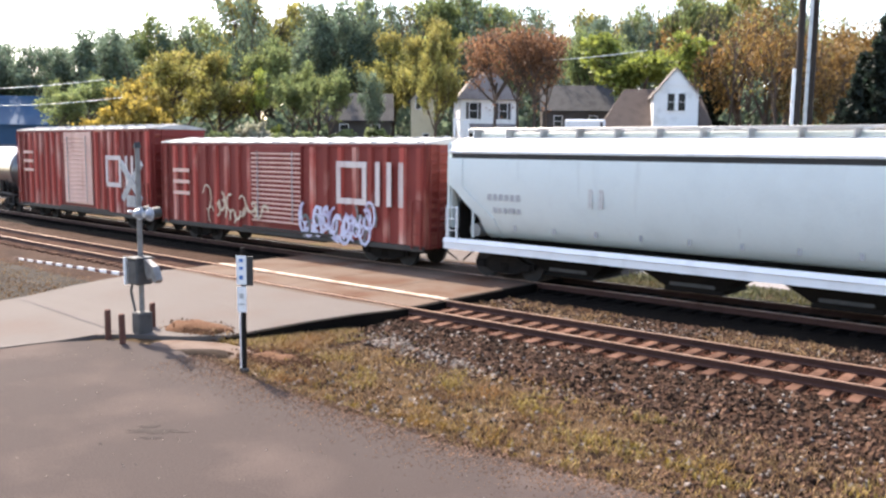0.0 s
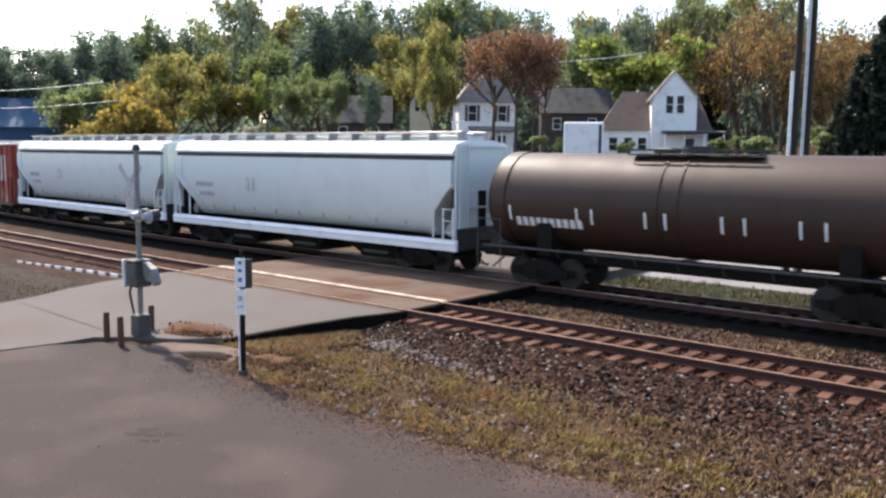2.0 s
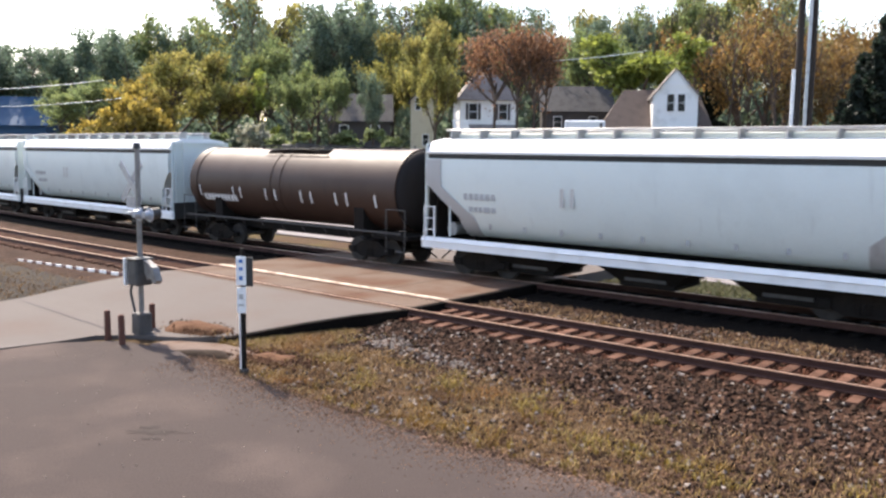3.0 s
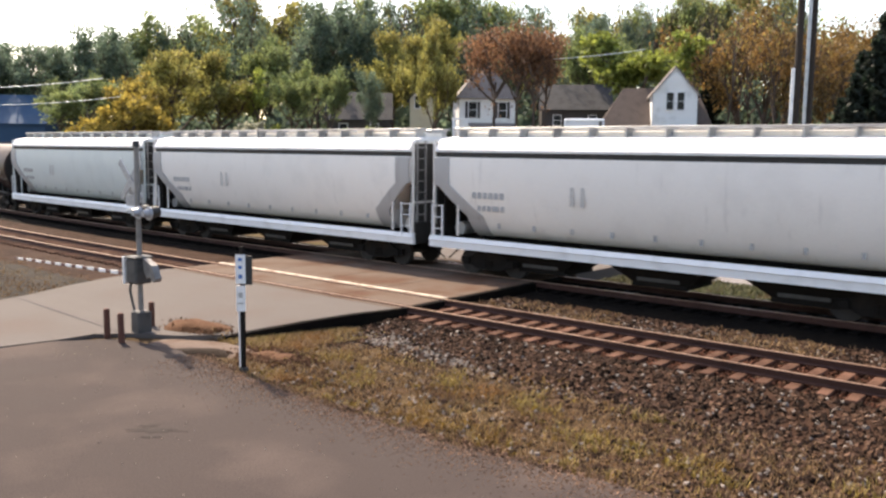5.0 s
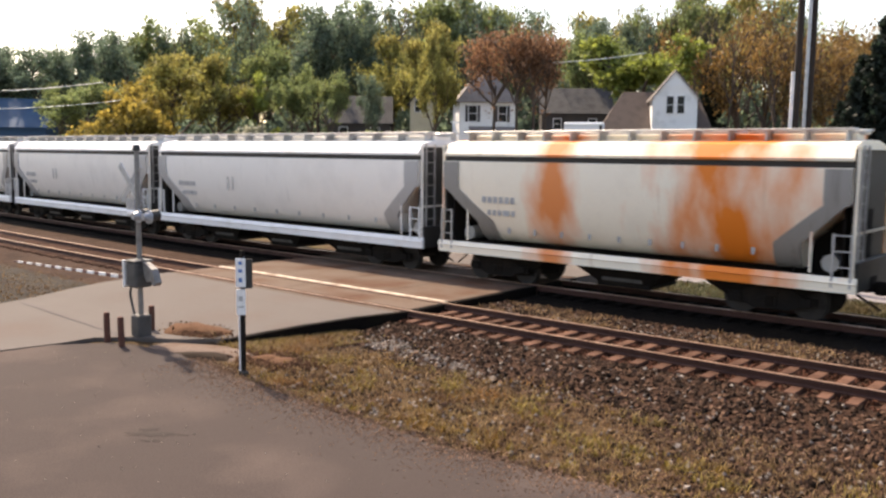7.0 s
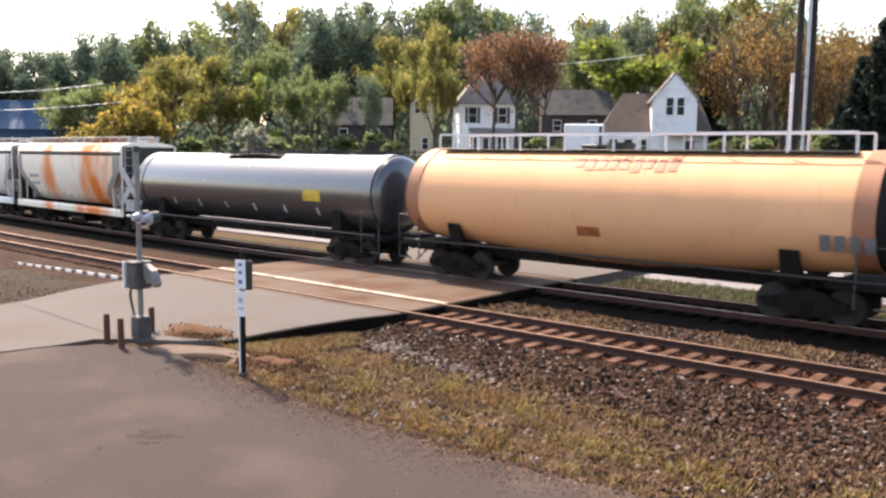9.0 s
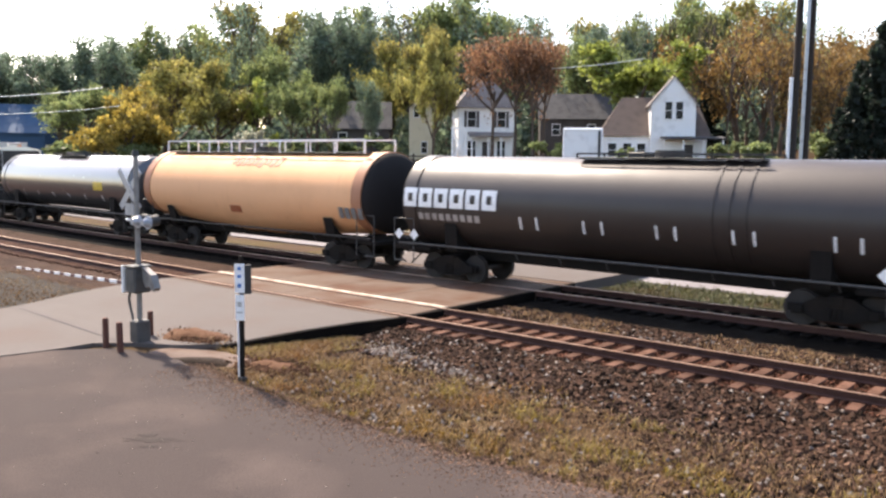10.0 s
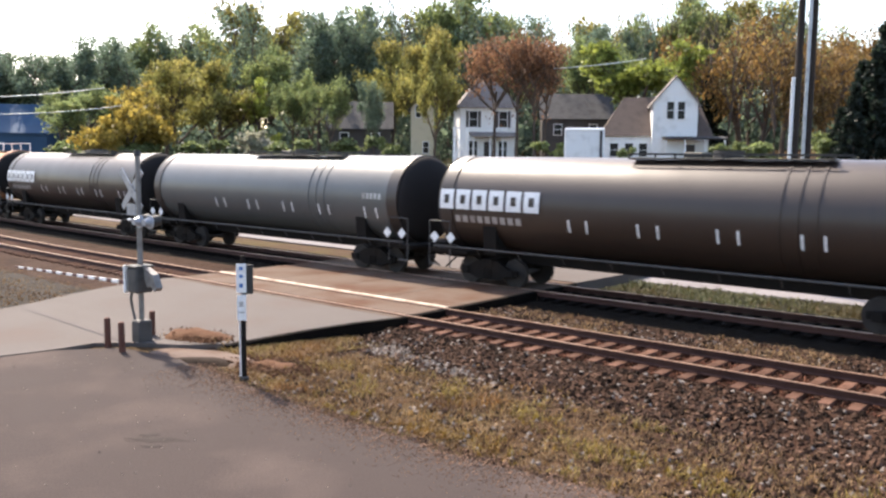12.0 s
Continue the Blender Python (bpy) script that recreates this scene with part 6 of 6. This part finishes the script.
OCTA = [(0, 2, 4), (2, 1, 4), (1, 3, 4), (3, 0, 4), (2, 0, 5), (1, 2, 5), (3, 1, 5), (0, 3, 5)]


def stone_shape(rng, size):
    q = Euler((rng.uniform(0, 6), rng.uniform(0, 6), rng.uniform(0, 6))).to_matrix()
    d = [size * rng.uniform(0.55, 1.1) for _ in range(6)]
    base = [Vector((d[0], 0, 0)), Vector((-d[1], 0, 0)), Vector((0, d[2], 0)), Vector((0, -d[3], 0)), Vector((0, 0, d[4])), Vector((0, 0, -d[5]))]
    return [q @ v for v in base], OCTA


def blade_shape(rng, size):
    """A tuft of three bent blades."""
    vs, fs = [], []
    for _ in range(3):
        a = rng.uniform(0, math.tau)
        d, side = Vector((math.cos(a), math.sin(a), 0)), Vector((-math.sin(a), math.cos(a), 0))
        o = Vector((rng.uniform(-1, 1), rng.uniform(-1, 1), 0)) * size * 0.4
        h, wd = size * rng.uniform(0.6, 1.2), size * 0.10
        i = len(vs)
        vs += [o - side * wd, o + side * wd, o + d * h * 0.25 + Vector((0, 0, h * 0.6)) + side * wd * 0.7, o + d * h * 0.25 + Vector((0, 0, h * 0.6)) - side * wd * 0.7, o + d * h * 0.7 + Vector((0, 0, h * 0.95))]
        fs += [(i, i + 1, i + 2, i + 3), (i + 3, i + 2, i + 4)]
    return vs, fs


def bed_height(w):
    return float(np.interp(w, [-3.6, -2.0, 1.6, 3.0, 4.4, 7.5, 9.4, 10.4], [-0.42, -0.24, -0.24, -0.30, -0.255, -0.255, -0.40, -0.44]))


def patch(s, w):
    """How grassy the verge is, from -1 to 1."""
    return noise.noise((s * 0.45, w * 0.7, 5.0)) + 0.5 * noise.noise((s * 1.6, w * 1.6, 9.0))


def on_bed(rng):
    s, w = rng.uniform(-9, 15.2), rng.uniform(2.6, 10.6)
    if abs(w - 5.986) < 1.25:
        return None
    return s, w, bed_height(w) + 0.01, rng.uniform(0.035, 0.095)


def on_verge(rng):
    s, w = rng.uniform(-6, 14.5), rng.uniform(9.8, 13.4)
    if s > 6.5 and (patch(s, w) > 0.1 or rng.random() < 0.55):
        return None
    return s, w, -0.42, rng.uniform(0.025, 0.075)


def on_far_bed(rng):
    s, w = rng.uniform(26.2, 60), rng.uniform(2.0, 11)
    return s, w, bed_height(min(w, 9.2)) - 0.02, rng.uniform(0.025, 0.05)


scatter("ballast_stones", 24000, on_bed, stone_shape, M["stone"], "loose grey-brown ballast stones along the rails", "ballast")
scatter("ballast_stones", 6000, on_far_bed, stone_shape, M["stone"], "loose ballast stones beyond the crossing", "ballast")
scatter("gravel", 14000, on_verge, stone_shape, M["stone"], "brown gravel and clods on the verge", "gravel")


def pale_spot(rng):
    t = rng.random() ** 2.5
    s, w = 13.9 - 4.2 * t + rng.gauss(0, 0.25), 8.9 + 0.9 * t + rng.gauss(0, 0.22)
    return s, w, bed_height(w) + 0.02, rng.uniform(0.03, 0.07)


scatter("pale_stones", 420, pale_spot, stone_shape, M["palestone"], "pale limestone lumps spilled on the verge", "stones")


def on_grass(rng):
    s, w = rng.uniform(-6, 16.3), rng.uniform(8.6, 13.1)
    if s > 15.0 + 0.34 * min(w - 7.0, 4.3) or (s > 14.9 and w > 11.3):
        return None
    if patch(s * 1.3, w * 1.4) < rng.uniform(0.0, 0.42) + (0.15 if s < 5 else -0.1 if s > 8 else 0.0) or (w < 10 and s < 13.8 and rng.random() < 0.75):
        return None
    return s, w, -0.44, rng.uniform(0.06, 0.17)


def on_straw(rng):
    s, w = rng.uniform(-6, 17), rng.uniform(9.6, 13.2)
    if s > 14.9:
        return None
    if rng.random() < 0.5 and (patch(s, w) > 0.1 or s < 5.5):
        return None
    return s, w, -0.43, rng.uniform(0.04, 0.12)


def on_bank(rng):
    s, w = rng.uniform(-20, 15), rng.uniform(-5.4, -2.2)
    return s, w, -0.43, rng.uniform(0.1, 0.25)


scatter("grass", 21000, on_grass, blade_shape, M["grass"], "yellow-green autumn grass on the verge", "grass")
scatter("dry_grass", 22000, on_straw, blade_shape, M["straw"], "dry brown grass and roots on the verge", "grass")
scatter("grass", 9000, on_bank, blade_shape, M["brush"], "olive grass beyond the far track", "grass")


def on_dirt(rng):
    if rng.random() < 0.6:
        return 17.85 + rng.gauss(0, 0.45), 11.3 + rng.gauss(0, 0.22), -0.22 + rng.uniform(-0.03, 0.05), rng.uniform(0.015, 0.045)
    return 14.6 + rng.gauss(0, 0.5), 11.6 + rng.gauss(0, 0.3), -0.35, rng.uniform(0.02, 0.07)


scatter("dirt_clods", 1500, on_dirt, stone_shape, M["dirt"], "crumbled brown dirt clods by the road", "dirt")


def in_cribs(rng):
    s, w = rng.uniform(-9, 15.2), 5.986 + rng.uniform(-1.3, 1.3)
    return s, w, -0.225, rng.uniform(0.03, 0.06)


scatter("crib_stones", 7000, in_cribs, stone_shape, M["rusty_stone"], "rust-dusted stones between the ties", "ballast")


def by_sign(rng):
    s, w = rng.uniform(12.8, 16.4), rng.uniform(9.6, 12.6)
    if patch(s * 1.5, w * 1.5) < 0.0 or (s > 15.2 and w > 11.3):
        return None
    return s, w, -0.42, rng.uniform(0.06, 0.14)


scatter("dead_roots", 2500, by_sign, blade_shape, M["straw"], "tangle of dead brown weeds by the sign", "weeds")


def pale_bits(rng):
    s, w = rng.uniform(-8, 15), rng.uniform(2.8, 13.2)
    if abs(w - 5.986) < 1.3:
        return None
    return s, w, (bed_height(w) if w < 10.4 else -0.42) + 0.02, rng.uniform(0.03, 0.075)


def between_tracks(rng):
    s, w = rng.uniform(-8, 15), rng.uniform(2.6, 4.5)
    if patch(s * 0.8, w) < -0.1:
        return None
    return s, w, bed_height(w) - 0.01, rng.uniform(0.05, 0.15)


scatter("pale_stones", 2400, pale_bits, stone_shape, M["palestone"], "pale stones strewn among the ballast", "stones")
scatter("dry_grass", 5000, between_tracks, blade_shape, M["straw"], "dry brown weeds between the tracks", "weeds")


def on_lot(rng):
    s, w = rng.uniform(-2, 19), 13.5 + 9 * rng.random() ** 1.5
    return s, w, LOT + 0.004, rng.uniform(0.008, 0.022)


scatter("pebbles", 500, on_lot, stone_shape, M["palestone"], "pale pebbles strewn on the asphalt", "pebbles")


STAINS = ((12.1, 16.1, 0.36, 0.10, 1.0), (12.35, 16.0, 0.15, 0.08, 3.0), (11.85, 16.3, 0.12, 0.05, 5.0))


def oil_stain(s, w, rs, rw, seed):
    bm = bmesh.new()
    ring = []
    for i in range(26):
        a = i * math.tau / 26
        e = 1 + 1.1 * noise.noise((math.cos(a) * 2.6, math.sin(a) * 2.6, seed))
        ring.append((rs * e * math.cos(a), rw * e * math.sin(a)))
    loft(bm, [[(x, y, z) for x, y in ring] for z in (-0.01, 0.003)])
    place(tagged(link("oil_stain", bm, M["stain"]), "dark irregular stain on the asphalt", "stain", kind="stuff"), at_plan(s, w, LOT, 40))


for s, w, rs, rw, seed in STAINS:
    oil_stain(s, w, rs, rw, seed)


def lot_edge(rng):
    s = rng.uniform(-3, 16)
    w = float(np.interp(s, [-4, 5.4, 8.0, 12.0, 14.0, 15.6, 17.1], [13.3, 13.15, 13.45, 13.3, 13.1, 12.85, 12.75])) + rng.gauss(0.02, 0.16)
    return s, w, LOT - 0.005, rng.uniform(0.012, 0.045)


scatter("edge_gravel", 2200, lot_edge, stone_shape, M["sand"], "loose gravel crumbling along the asphalt edge", "gravel")


def lot_sand(rng):
    s, w, z, size = lot_edge(rng)
    return s, w + abs(rng.gauss(0, 0.45)) - 0.1, LOT, rng.uniform(0.006, 0.022)


scatter("sand", 14000, lot_sand, stone_shape, M["sand"], "sandy grit washed over the asphalt edge", "sand")


def along_slab(rng):
    w = rng.uniform(8.4, 11.5)
    edge = 15.3 + 0.34 * min(max(w - 7.0, 0.0), 4.3) + 2.7 * smooth(11.2, 13.2, w)
    return edge - 0.02 - 1.6 * rng.random() ** 1.3, w, -0.44, rng.uniform(0.06, 0.16)


scatter("grass", 2600, along_slab, blade_shape, M["grass"], "autumn grass beside the raised road edge", "grass")
scatter("dry_grass", 2600, along_slab, blade_shape, M["straw"], "dry brown weeds beside the raised road edge", "weeds")


def far_verge(rng):
    return rng.uniform(26.3, 48), rng.uniform(8.8, 16), -0.42, rng.uniform(0.05, 0.14)


scatter("dry_grass", 7000, far_verge, blade_shape, M["straw"], "sparse dry weeds on the gravel verge", "weeds")


def on_heap(rng):
    return 17.7 + rng.gauss(0, 0.45), 11.35 + rng.gauss(0, 0.2), -0.25, rng.uniform(0.06, 0.14)


scatter("dead_roots", 60, on_heap, blade_shape, M["straw"], "dead brown weeds on the dirt heap", "weeds")


def bank_brush():
    # low brush over the bank between the back road and the houses
    rng = random.Random(91)
    verts, faces = [], []
    for _ in range(22000):
        u, v = rng.uniform(-45, 120), rng.uniform(13.6, 62)
        p = ALONG * u + AWAY * (FOOT + v)
        if noise.noise((u * 0.12, v * 0.12, 2.0)) < -0.25 and v > 30:
            continue
        c = Vector((p.x, p.y, ground_height(p.x, p.y) + rng.random() ** 1.5 * (0.9 if v < 40 else 0.6)))
        q = Euler((rng.uniform(0, 6.3), rng.uniform(0, 6.3), rng.uniform(0, 6.3))).to_quaternion()
        sz = rng.uniform(0.25, 0.6)
        i = len(verts)
        verts += [c + q @ Vector(k) for k in ((-sz * 0.5, -sz * 0.3, 0), (sz * 0.1, -sz * 0.4, sz * 0.1), (sz * 0.55, 0, 0), (0, sz * 0.4, sz * 0.1))]
        faces.append((i, i + 1, i + 2, i + 3))
    me = bpy.data.meshes.new("bank_brush")
    me.from_pydata(verts, [], faces)
    me.materials.append(M["brush"])
    tagged(new("bank_brush", me), "low olive brush over the bank behind the tracks", "brush", kind="stuff")


bank_brush()


def car_pose(s):
    a, b = plan(s - 6.0, 0), plan(s + 6.0, 0)
    d = b - a
    c = (a + b) / 2
    return pose(c.x, c.y, 0, 0, 0, math.degrees(math.atan2(d.y, d.x)))


def motions():
    for car, first, last in CARS:
        rows = []
        for i in range(25):
            t = i * 0.5
            rows.append((t, car_pose(MARK + SPEED * (t - (first + last) / 2))))
        walk(car, rows)
    # wheels roll without slipping: one row a film frame
    step = math.degrees(SPEED / WHEEL) / FPS
    for axle, x in AXLES:
        walk(axle, [(i / FPS, pose(x, 0, WHEEL, 0, step * i, 0)) for i in range(12 * FPS + 1)])


motions()
